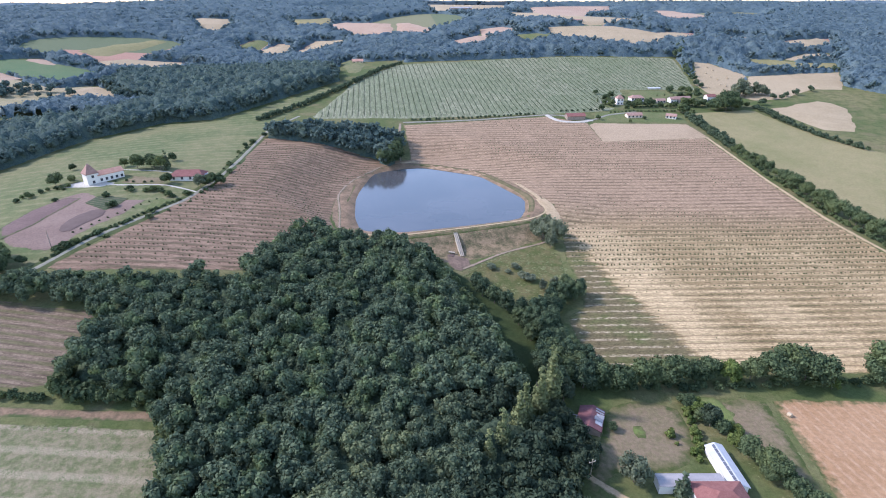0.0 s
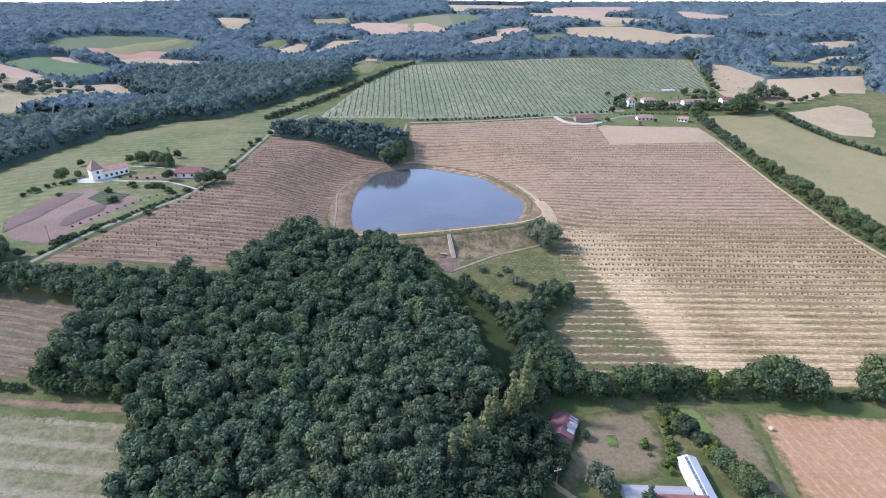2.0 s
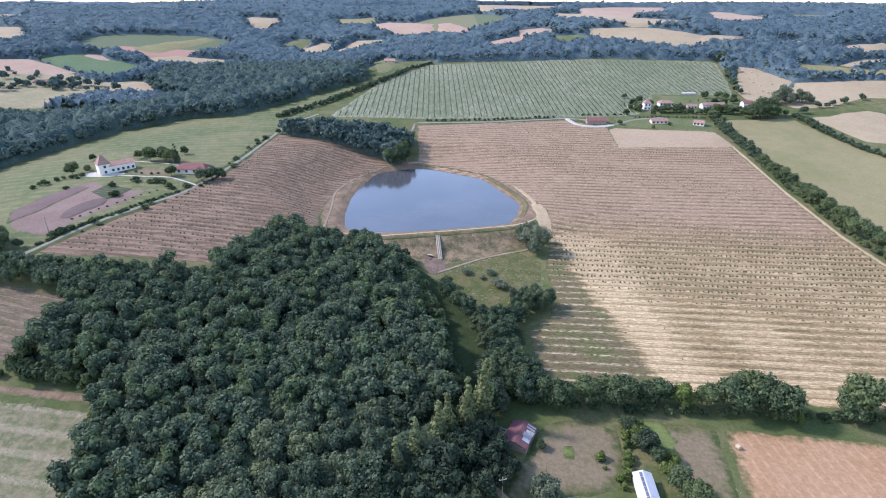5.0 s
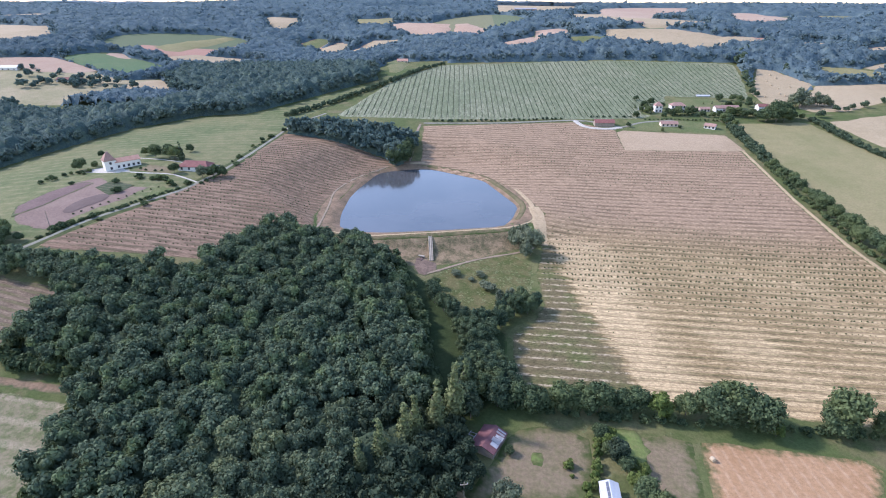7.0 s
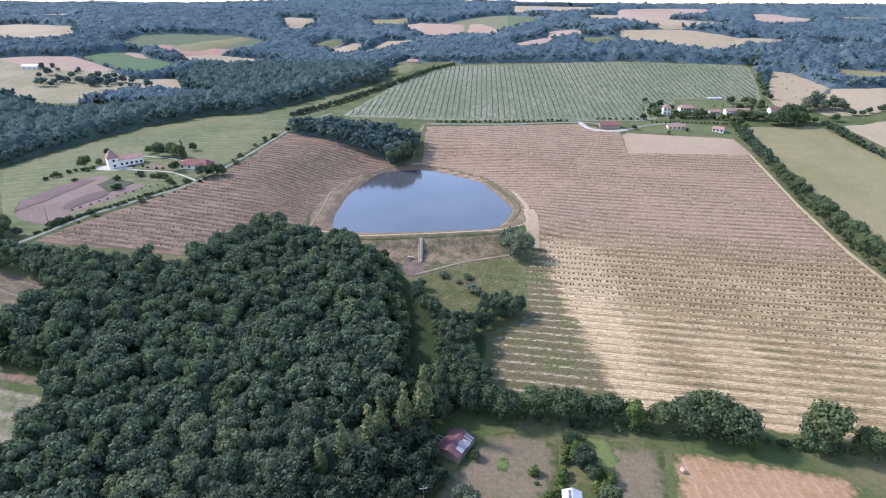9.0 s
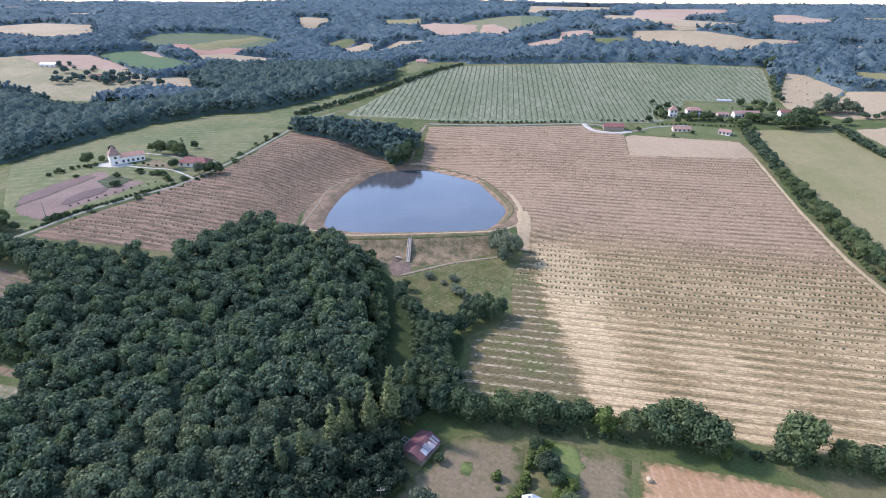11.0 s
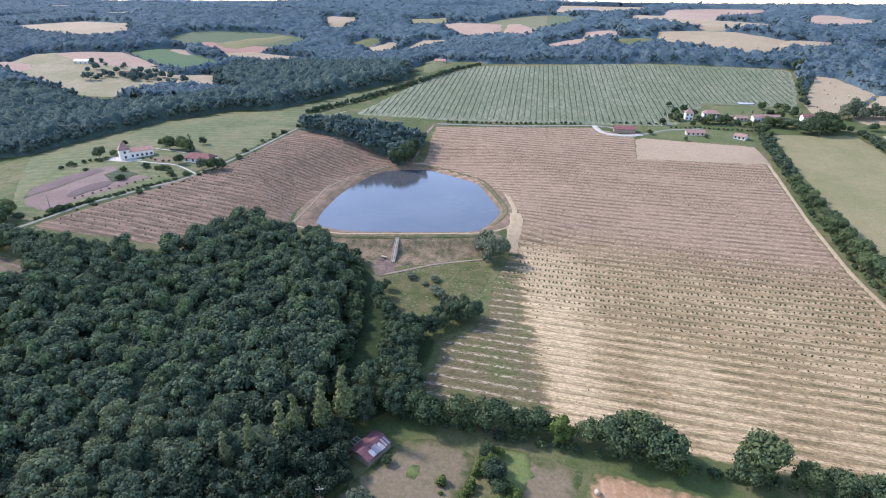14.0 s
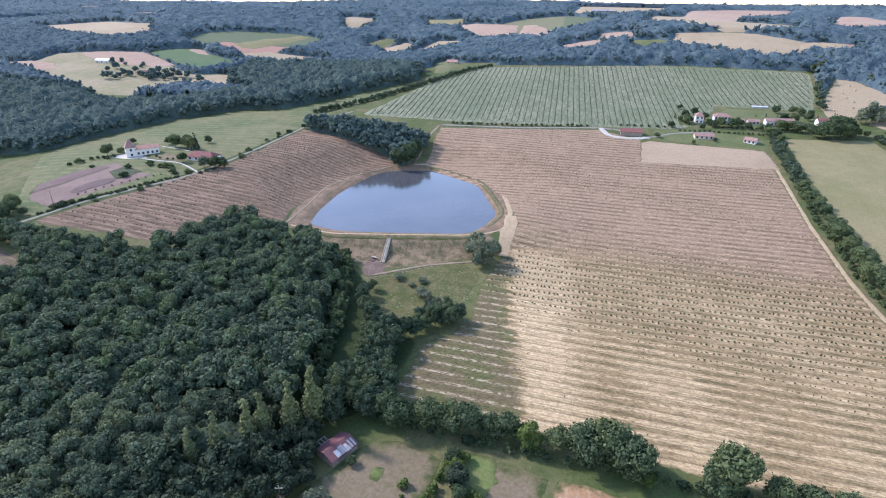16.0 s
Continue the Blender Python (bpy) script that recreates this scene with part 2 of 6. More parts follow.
LAND = ground_material()
MAIN_TURN, MAIN_GAP = 2.2, 4.15
SOIL_MAIN = vineyard_soil()
SOIL_LEFT = row_soil("red_vineyard_soil", 0.8, 3.55, (0.198, 0.13, 0.084), (0.242, 0.162, 0.106), (0.115, 0.09, 0.052), 0.8)
SOIL_GREEN = row_soil("grassed_vineyard", 97.0, 4.35, (0.178, 0.195, 0.112), (0.24, 0.238, 0.15), (0.142, 0.165, 0.085), 0.5)
FALLOW = row_soil("fallow_soil", -8.0, 3.2, (0.16, 0.115, 0.078), (0.21, 0.16, 0.105), (0.115, 0.105, 0.05), 0.8)
FALLOW_NEAR = grass_material("weedy_fallow", (0.085, 0.11, 0.04), (0.235, 0.19, 0.12), 0.42, 0.36, 0.62, (-2, 6.8, (0.36, 0.29, 0.2)))
BARETAN = grass_material("bare_tan_soil", (0.285, 0.21, 0.128), (0.365, 0.272, 0.17), 0.04, 0.35, 0.65, (-3, 5.0, (0.32, 0.235, 0.145)))
SCRUBBANK = grass_material("weedy_bank", (0.072, 0.075, 0.032), (0.17, 0.128, 0.075), 0.2)
STUBBLE = grass_material("wheat_stubble", (0.29, 0.225, 0.13), (0.36, 0.28, 0.17), 0.02)
DRYGRASS = grass_material("dry_yellow_grass", (0.2, 0.185, 0.09), (0.32, 0.26, 0.155), 0.02)
STUBBLE_RED = grass_material("red_stubble", (0.3, 0.175, 0.088), (0.36, 0.222, 0.12), 0.05, 0.35, 0.65, (100, 2.6, (0.41, 0.275, 0.165)), 4.5)
PINK = grass_material("pale_red_soil", (0.315, 0.212, 0.142), (0.375, 0.275, 0.188), 0.01)
FRESH = grass_material("fresh_grass", (0.115, 0.165, 0.042), (0.165, 0.17, 0.066), 0.12, 0.35, 0.65, None, 2.6)
KITCHEN = grass_material("vegetable_rows", (0.04, 0.06, 0.028), (0.065, 0.08, 0.04), 0.12, 0.35, 0.65, (20, 2.4, (0.19, 0.14, 0.10)), 0.2)
HEDGELEAF = leaf_material("hedge_leaves", (0.036, 0.058, 0.028), (0.12, 0.158, 0.074), (0.145, 0.175, 0.068))
ROUGH = grass_material("rough_grass", (0.058, 0.077, 0.021), (0.148, 0.122, 0.056), 0.2, 0.36, 0.64)
PASTURE = grass_material("pasture_grass", (0.09, 0.115, 0.04), (0.155, 0.148, 0.066), 0.06)
MEADOW = grass_material("meadow_grass", (0.08, 0.108, 0.04), (0.175, 0.16, 0.076), 0.022, 0.35, 0.65, (12, 6.5, (0.2, 0.185, 0.095)))
OLIVE = grass_material("olive_pasture", (0.18, 0.168, 0.072), (0.25, 0.208, 0.102), 0.016)
LITTER = two_tone("leaf_litter", (0.035, 0.035, 0.018), (0.065, 0.058, 0.032), 0.2, fade=1.0)
VERGE = grass_material("verge_grass", (0.045, 0.065, 0.022), (0.095, 0.1, 0.04), 0.15)
CROP = grass_material("green_crop", (0.08, 0.135, 0.06), (0.12, 0.15, 0.07), 0.01)
DRYLAWN = grass_material("dry_lawn", (0.105, 0.108, 0.042), (0.205, 0.152, 0.096), 0.085, 0.25, 0.55, None, 4.5)
DARKSOIL = two_tone("moist_soil", (0.085, 0.058, 0.047), (0.12, 0.083, 0.068))
REDEARTH = two_tone("red_bare_earth", (0.085, 0.062, 0.045), (0.22, 0.15, 0.105), 0.3, fade=1.5)
GARDENSOIL = two_tone("garden_soil", (0.14, 0.092, 0.07), (0.205, 0.142, 0.108), 0.05, fade=2.5)
DAMSOIL = two_tone("dam_earth", (0.042, 0.05, 0.018), (0.275, 0.19, 0.11), 0.3, 1.6, fade=1.5)
BANK = two_tone("bank_earth", (0.088, 0.07, 0.038), (0.262, 0.168, 0.102), 0.16, 0.9, fade=1.5)
EARTHTRACK = two_tone("brown_earth_track", (0.2, 0.15, 0.1), (0.28, 0.205, 0.145), 0.2, 1.5, fade=0.8)
PLOUGHED = two_tone("ploughed_garden_soil", (0.105, 0.066, 0.056), (0.145, 0.095, 0.078), 0.1, fade=1.5)
TRACK = two_tone("sandy_track", (0.31, 0.226, 0.125), (0.41, 0.305, 0.175), 0.2, 1.5, fade=0.8)
ROAD = two_tone("pale_road", (0.165, 0.16, 0.115), (0.25, 0.232, 0.172), 0.15, 1.0, fade=0.6)
GRAVEL = two_tone("white_gravel", (0.34, 0.31, 0.25), (0.46, 0.42, 0.34), 0.2, 2, fade=0.8)
OAK = leaf_material("oak_leaves", (0.050, 0.076, 0.044), (0.15, 0.185, 0.105), (0.185, 0.21, 0.095))
# leaf colour darkened for shade at wood edge and shed; one dark shrub too
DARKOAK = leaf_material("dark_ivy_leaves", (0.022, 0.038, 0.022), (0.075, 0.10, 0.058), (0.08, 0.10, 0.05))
# grass colour darkened to stand in for shade from the wood
SHADEGRASS = grass_material("damp_valley_grass", (0.022, 0.037, 0.012), (0.044, 0.058, 0.021), 0.1)
VALLEYLEAF = leaf_material("valley_leaves", (0.03, 0.052, 0.03), (0.098, 0.136, 0.074), (0.12, 0.15, 0.062))
POPLAR = leaf_material("poplar_leaves", (0.105, 0.13, 0.055), (0.20, 0.225, 0.10), (0.20, 0.22, 0.095))
LIME = leaf_material("bright_leaves", (0.07, 0.11, 0.03), (0.15, 0.19, 0.05), (0.17, 0.20, 0.06))
GREYLEAF = leaf_material("grey_leaves", (0.09, 0.112, 0.066), (0.19, 0.21, 0.13), (0.17, 0.19, 0.11))
WOODS = wood_material("woodland_leaves", (0.050, 0.076, 0.046), (0.142, 0.18, 0.102), (0.16, 0.21, 0.08), 0.13)
# distance haze put into the leaf colour: bluer and paler than near woods
HAZEWOODS = wood_material("distant_woodland_leaves", (0.085, 0.13, 0.135), (0.125, 0.17, 0.17), (0.145, 0.185, 0.165), 0.02)
FARHEDGE = wood_material("far_hedge_leaves", (0.045, 0.07, 0.042), (0.12, 0.158, 0.09), (0.145, 0.175, 0.085), 0.1)
# mid-distance leaves, coloured bluer to stand in for thinner haze
HAZEMIDWOODS = wood_material("long_wood_leaves", (0.066, 0.104, 0.094), (0.12, 0.165, 0.138), (0.14, 0.18, 0.128), 0.1)
# far and hill covers carry the haze in their base colours
HAZECANOPY = canopy_material("distant_woodland_cover", (0.06, 0.098, 0.115), (0.13, 0.178, 0.185), (0.152, 0.194, 0.172), 0.11)
HAZEHILLS = canopy_material("hill_woodland_cover", (0.098, 0.145, 0.172), (0.14, 0.19, 0.212), (0.165, 0.21, 0.215), 0.02)
# cover of the long wood and copse, with the same haze tint
HAZEMIDCANOPY = canopy_material("long_wood_cover", (0.05, 0.082, 0.075), (0.1, 0.14, 0.118), (0.125, 0.165, 0.11), 0.14)
UNDERLEAF = canopy_material("understorey_cover", (0.035, 0.056, 0.034), (0.095, 0.125, 0.07), (0.11, 0.138, 0.06), 0.16)
VINE = wood_material("vine_leaves", (0.038, 0.058, 0.024), (0.085, 0.11, 0.045), (0.07, 0.095, 0.04), 0.05)
TRELLIS = wood_material("trellised_vine_leaves", (0.075, 0.10, 0.05), (0.13, 0.16, 0.08), (0.12, 0.15, 0.075), 0.05)
BARK = two_tone("bark", (0.10, 0.08, 0.06), (0.18, 0.15, 0.12), 1.0, 6)
PLASTER = two_tone("white_plaster", (0.58, 0.55, 0.49), (0.68, 0.65, 0.59), 0.4, 3, bump=0.1)
OCHRE = two_tone("ochre_plaster", (0.50, 0.42, 0.32), (0.60, 0.52, 0.41), 0.4, 3, bump=0.1)
TILE = two_tone("red_roof_tiles", (0.23, 0.135, 0.105), (0.33, 0.21, 0.165), 0.8, 4)
OLDTILE = two_tone("dark_red_roof_tiles", (0.16, 0.065, 0.055), (0.24, 0.11, 0.09), 0.8, 4)
ORANGETILE = two_tone("orange_roof_tiles", (0.34, 0.18, 0.125), (0.44, 0.26, 0.185), 0.8, 4)
PATCHED = two_tone("dull_pale_sheet", (0.26, 0.25, 0.235), (0.46, 0.44, 0.42), 0.8, 4, 0.7, 0.2, 0.05)
SHEETWHITE = two_tone("white_sheet_roof", (0.36, 0.355, 0.345), (0.5, 0.495, 0.48), 0.35, 2.2, 0.5, 0.4, 0.05)
SHEETGREY = two_tone("grey_sheet_roof", (0.22, 0.205, 0.195), (0.31, 0.285, 0.27), 0.4, 3, 0.6, 0.3, 0.05)
RUST = two_tone("rusted_dark_red_sheet", (0.11, 0.045, 0.045), (0.18, 0.085, 0.08), 0.7, 4, 0.6)
DARKSTRIP = two_tone("dark_skylight", (0.06, 0.065, 0.075), (0.12, 0.125, 0.14), 0.8, 4, 0.35, 0.5, 0.05)
CONCRETE = two_tone("pale_concrete", (0.25, 0.21, 0.155), (0.38, 0.325, 0.245), 0.5, 4)
PANE = two_tone("dark_window_glass", (0.03, 0.035, 0.045), (0.06, 0.065, 0.08), 0.5, 4, 0.1, 0.5, 0.0)
TIMBER = two_tone("weathered_wood", (0.20, 0.16, 0.12), (0.30, 0.25, 0.20), 1.0, 5)
STRAW = two_tone("straw", (0.36, 0.28, 0.18), (0.46, 0.37, 0.24), 1.5, 6)


def water_material():
    k = Nodes("pond_water", 0.1, 1.0)
    k.b.inputs["IOR"].default_value = 1.33
    k.bump(k.noise(1.1, 3, vec=k.turned(20, (1, 2.2, 1))), 0.08, 0.05)
    return k.done(k.mix(k.step(k.noise(0.03, 3), 0.3, 0.7), (0.052, 0.056, 0.056), (0.072, 0.073, 0.072)))


WATER = water_material()

# ---- the lie of the land ----
KNOT_Y = np.array([-3000, 110, 170, 215, 400, 600, 900, 1250, 1600, 2500, 5200.0])
KNOT_Z = np.array([-4, -4, -1.5, 1.0, 16, 36, 64, 77, 72, 54, 34.0])
HILLS = [(-150, 200, 80, 9.2), (-150, 320, 110, 8.1), (190, 230, 90, -1.9), (-220, 450, 120, -8.1), (-380, 580, 160, -2.1),
         (-100, 520, 110, 7.1), (240, 560, 110, -8.8), (170, 745, 90, 11.7), (330, 700, 150, 11.8), (-150, 800, 120, -7.2),
         (-520, 650, 150, 7.0), (-600, 900, 250, 5.3), (0, 330, 90, -2.4), (300, 950, 200, -1.5), (-300, 700, 120, -17.0),
         (0, 980, 150, 8.5), (10, 196, 26, -2.3)]
POND = [(-37, 226), (-42, 243), (-45.5, 272), (-41.5, 310), (-35, 317), (-21, 323.5), (-12, 325), (2, 318), (21, 308),
        (33, 285), (42.3, 267), (40, 250), (36, 239.5), (8.6, 231), (-20, 223.5)]
LEVEL = 4.6
for _ in range(1):
    POND = [(a[0] + (b[0] - a[0]) * f, a[1] + (b[1] - a[1]) * f) for a, b in zip(POND, POND[1:] + POND[:1]) for f in (0.17, 0.83)]


def inside(poly, x, y):
    hit = np.zeros(np.shape(x), bool)
    for (x0, y0), (x1, y1) in zip(poly, poly[1:] + poly[:1]):
        if y0 != y1:
            hit ^= ((y0 > y) != (y1 > y)) & (x < (x1 - x0) * (y - y0) / (y1 - y0) + x0)
    return hit


def off_line(line, x, y, closed=False):
    """The distance from a line of points."""
    best = np.full(np.shape(x), 1e9)
    for (x0, y0), (x1, y1) in zip(line, line[1:] + (line[:1] if closed else [])):
        dx, dy = x1 - x0, y1 - y0
        f = np.clip(((x - x0) * dx + (y - y0) * dy) / (dx * dx + dy * dy), 0, 1)
        best = np.minimum(best, np.hypot(x - x0 - f * dx, y - y0 - f * dy))
    return best


def smooth(a, b, v):
    f = np.clip((v - a) / (b - a), 0, 1)
    return f * f * (3 - 2 * f)


def land(x, y):
    """The ground's height."""
    x, y = np.asarray(x, float), np.asarray(y, float)
    s = 25 + 0.03 * np.clip(y, 0, 2000)
    z = sum(np.interp(y + s * o, KNOT_Y, KNOT_Z) for o in (-1, -0.5, 0, 0.5, 1)) / 5
    for a, b, r, h in HILLS:
        z = z + h * np.exp(-((x - a) ** 2 + (y - b) ** 2) / (2 * r * r))
    far = smooth(900, 1500, np.hypot(x, y))
    z = z + far * (4 * np.sin(x / 310 + y / 700) + 3 * np.sin(x / 170 - y / 420 + 1) + 2 * np.sin(y / 160 + x / 900))
    d = off_line(POND, x, y, True) * np.where(inside(POND, x, y), -1, 1)
    bank = np.where(d < 0, LEVEL - np.minimum(2.0, -0.5 * d), LEVEL + np.clip(d * 0.4, 0, 1.4))
    k = smooth(5.5, 17 + 32 * smooth(222, 262, y), d)
    return bank * (1 - k) + z * k


def height(x, y):
    return float(land(x, y))


# ---- builders ----
def mesh_of(name, verts, faces, material):
    """A mesh from an array of places and a list of equally long index arrays."""
    me = bpy.data.meshes.new(name)
    verts = np.asarray(verts, np.float32)
    me.vertices.add(len(verts))
    me.vertices.foreach_set("co", verts.ravel())
    loops = np.concatenate([np.asarray(f).ravel() for f in faces]).astype(np.int32)
    sizes = np.concatenate([np.full(len(f), np.shape(f)[1]) for f in faces])
    me.loops.add(len(loops))
    me.loops.foreach_set("vertex_index", loops)
    me.polygons.add(len(sizes))
    me.polygons.foreach_set("loop_start", np.concatenate([[0], np.cumsum(sizes)[:-1]]).astype(np.int32))
    me.update(calc_edges=True)
    me.validate()
    me.materials.append(material)
    return me


def part(name, bm, material, parent=None, label=""):
    me = bpy.data.meshes.new(name)
    bm.to_mesh(me)
    bm.free()
    me.materials.append(material)
    ob = new(name, me)
    ob.parent = parent
    return tagged(ob, label)


def add_box(bm, x0, y0, z0, x1, y1, z1):
    m = Matrix.Translation(((x0 + x1) / 2, (y0 + y1) / 2, (z0 + z1) / 2)) @ Matrix.Diagonal((x1 - x0, y1 - y0, z1 - z0, 1))
    return bmesh.ops.create_cube(bm, size=1, matrix=m)


def box(*a):
    bm = bmesh.new()
    add_box(bm, *a)
    return bm


CLEARED = []


def drape(name, poly, material, label, step=6.0, lift=0.12, clear=True, category="field", drop=None):
    """A sheet of ground cover that follows the land inside an outline."""
    from_poly = []
    for (x0, y0), (x1, y1) in zip(poly, poly[1:] + poly[:1]):
        n = max(1, int(math.hypot(x1 - x0, y1 - y0) / step))
        from_poly += [(x0 + (x1 - x0) * i / n, y0 + (y1 - y0) * i / n) for i in range(n)]
    from_poly = [(p[0] + 0.5 * noise.noise((p[0] * 0.15, p[1] * 0.15, 3)) * step * 0.5, p[1] + noise.noise((p[0] * 0.15, p[1] * 0.15, 9)) * step * 0.25) for p in from_poly]
    xs, ys = [p[0] for p in from_poly], [p[1] for p in from_poly]
    gx, gy = np.meshgrid(np.arange(min(xs), max(xs), step), np.arange(min(ys), max(ys), step))
    gx, gy = gx.ravel(), gy.ravel()
    keep = inside(from_poly, gx, gy) & (off_line(from_poly, gx, gy, True) > step * 0.4)
    pts = [Vector(p) for p in from_poly] + [Vector(p) for p in zip(gx[keep], gy[keep])]
    n = len(from_poly)
    v, _, f, *_ = delaunay_2d_cdt(pts, [(i, (i + 1) % n) for i in range(n)], [], 1, 1e-4)
    vx, vy = np.array([p.x for p in v]), np.array([p.y for p in v])
    tri = np.array([t for t in f if len(t) == 3])
    a = (vx[tri[:, 1]] - vx[tri[:, 0]]) * (vy[tri[:, 2]] - vy[tri[:, 0]]) - (vy[tri[:, 1]] - vy[tri[:, 0]]) * (vx[tri[:, 2]] - vx[tri[:, 0]])
    tri[a < 0] = tri[a < 0][:, ::-1]
    ob = new(name, mesh_of(name, np.stack([vx, vy, land(vx, vy) + np.where(off_line(from_poly, vx, vy, True) < 0.05, -0.25 * lift if drop is None else drop, lift)], 1), [tri], material))
    at = ob.data.attributes.new("edge", "FLOAT", "POINT")
    at.data.foreach_set("value", off_line(from_poly, vx, vy, True).astype(np.float32))
    for p in ob.data.polygons:
        p.use_smooth = True
    if clear:
        CLEARED.append(poly)
    return tagged(ob, label, category, kind="structure")


def ribbon(name, line, width, material, label, lift=0.2, category="track"):
    """A path of even width along a line of points."""
    pts = []
    for (x0, y0), (x1, y1) in zip(line, line[1:]):
        n = max(1, int(math.hypot(x1 - x0, y1 - y0) / 3))
        pts += [Vector((x0 + (x1 - x0) * i / n, y0 + (y1 - y0) * i / n)) for i in range(n)]
    pts.append(Vector(line[-1]))
    for _ in range(3):
        pts = [pts[0]] + [(a + 2 * b + c) / 4 for a, b, c in zip(pts, pts[1:], pts[2:])] + [pts[-1]]
    verts, cols = [], 7
    for i, p in enumerate(pts):
        d = (pts[min(i + 1, len(pts) - 1)] - pts[max(i - 1, 0)]).normalized()
        w = width * (1 + 0.25 * noise.noise((p.x * 0.12, p.y * 0.12, 0)))
        for j in range(cols):
            o = (j / (cols - 1) - 0.5) * w
            x, y = p.x - d.y * o, p.y + d.x * o
            verts.append((x, y, height(x, y) + (lift if 0 < j < cols - 1 else -0.1)))
    idx = np.arange(len(pts) * cols).reshape(-1, cols)
    quads = np.stack([idx[:-1, 1:], idx[:-1, :-1], idx[1:, :-1], idx[1:, 1:]], -1).reshape(-1, 4)
    ob = new(name, mesh_of(name, verts, [quads], material))
    at = ob.data.attributes.new("edge", "FLOAT", "POINT")
    at.data.foreach_set("value", np.tile(np.minimum(np.arange(cols), cols - 1 - np.arange(cols)) * width / (cols - 1), len(pts)).astype(np.float32))
    return tagged(ob, label, category, kind="structure")


# ---- ground and water ----
def axis(lo, hi, near_lo, near_hi, step):
    mid = list(np.arange(near_lo, near_hi + step, step))
    out, s, v = [], step, near_hi + step
    while v < hi:
        s *= 1.06
        v += s
        out.append(min(v, hi))
    back, s, v = [], step, near_lo
    while v > lo:
        s *= 1.06
        v -= s
        back.append(max(v, lo))
    return np.array(back[::-1] + mid + out)


gx, gy = np.meshgrid(axis(-5200, 5200, -230, 280, 2.6), axis(-900, 5200, 60, 430, 2.6))
idx = np.arange(gx.size).reshape(gx.shape)
quads = np.stack([idx[:-1, :-1], idx[:-1, 1:], idx[1:, 1:], idx[1:, :-1]], -1).reshape(-1, 4)
ground = tagged(new("ground", mesh_of("ground", np.stack([gx.ravel(), gy.ravel(), land(gx.ravel(), gy.ravel())], 1), [quads], LAND)),
                "rolling green countryside with rough grass", "ground", kind="structure")
for p in ground.data.polygons:
    p.use_smooth = True

grown = [Vector(p) + (Vector(p) - Vector((0, 272))).normalized() * 1.5 for p in POND]
bm = bmesh.new()
bm.faces.new([bm.verts.new((p.x, p.y, LEVEL)) for p in grown]).normal_update()
if list(bm.faces)[0].normal.z < 0:
    bmesh.ops.reverse_faces(bm, faces=bm.faces[:])
tagged(part("water", bm, WATER), "calm blue grey water of an irrigation pond", "pond", kind="structure")
CLEARED.append([tuple(p) for p in grown])

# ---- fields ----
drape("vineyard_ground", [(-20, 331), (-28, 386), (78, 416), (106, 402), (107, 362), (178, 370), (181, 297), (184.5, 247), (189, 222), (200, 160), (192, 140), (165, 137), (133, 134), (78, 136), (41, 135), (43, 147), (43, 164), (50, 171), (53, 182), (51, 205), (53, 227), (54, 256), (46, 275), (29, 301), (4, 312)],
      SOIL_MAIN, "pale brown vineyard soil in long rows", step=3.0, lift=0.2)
drape("fallow_field", [(-147.2, 158.9), (-108.9, 153.3), (-106.3, 141.4), (-105, 120.5), (-120.3, 119.4), (-129.7, 119.8), (-160.2, 161.1)],
      FALLOW, "brown fallow field with faint drill lines", step=4.0)
drape("fallow_field", [(-112.8, 108.5), (-71.1, 108.4), (-63, 88.2), (-58.9, 77.7), (-100, 77.1), (-124, 108.3)],
      FALLOW_NEAR, "weedy fallow strip of straw and green regrowth", step=4.0)
drape("stubble_field", [(92.1, 122.8), (99, 124.3), (125.3, 123.1), (136.9, 123.1), (118.5, 90.4), (101.7, 79.2), (84.9, 79.1), (88.6, 90.3), (91, 110.2)],
      STUBBLE_RED, "reddish harvested field with drill lines", step=4.0)
drape("lawn", [(43.5, 116), (46.5, 119.8), (52, 122), (59, 121.5), (64.3, 119), (65, 112), (63, 104), (60, 99.5), (54.9, 97.2), (41.2, 96.7), (34.1, 89.8), (34, 94.9), (39.9, 107.4)],
      DRYLAWN, "dry worn lawn beside a shed", step=1.5, category="lawn")
drape("vineyard_ground", [(-114, 348), (-56, 337), (-41, 333), (-30, 330), (-33, 322), (-40, 312), (-47, 297), (-51, 284), (-53.5, 258), (-50.5, 232), (-43, 213), (-72, 182), (-139, 175), (-145, 177.5), (-126, 217.5), (-112, 268)],
      SOIL_LEFT, "reddish vineyard soil in worked rows", step=3.0, lift=0.2)
drape("meadow", [(-249, 262), (-242, 296), (-229, 357), (-199, 393), (-163, 396), (-144, 425), (-120, 463), (-87, 507), (-62, 556), (-44, 584), (-62, 562), (-84, 494), (-104, 444), (-112, 404), (-120, 379), (-116, 347), (-115, 300), (-115, 270), (-118.5, 241.4), (-128.4, 220.9), (-146, 178.5), (-152.8, 169.7)],
      MEADOW, "mown green meadow beside a lane", lift=0.08)
drape("kitchen_garden", [(-172.5, 195.3), (-181.2, 207.5), (-180.0, 226.9), (-178.0, 239.7), (-170.2, 248.8), (-160.2, 243.0), (-150, 240), (-143.7, 238.0), (-134.4, 238.5), (-136.1, 223.8), (-139.3, 216.1), (-144.3, 203.9), (-146.9, 193.1), (-151.3, 188.1), (-165.5, 191.5)],
      GARDENSOIL, "pale reddish bare garden soil", step=3.0, lift=0.2, category="garden")
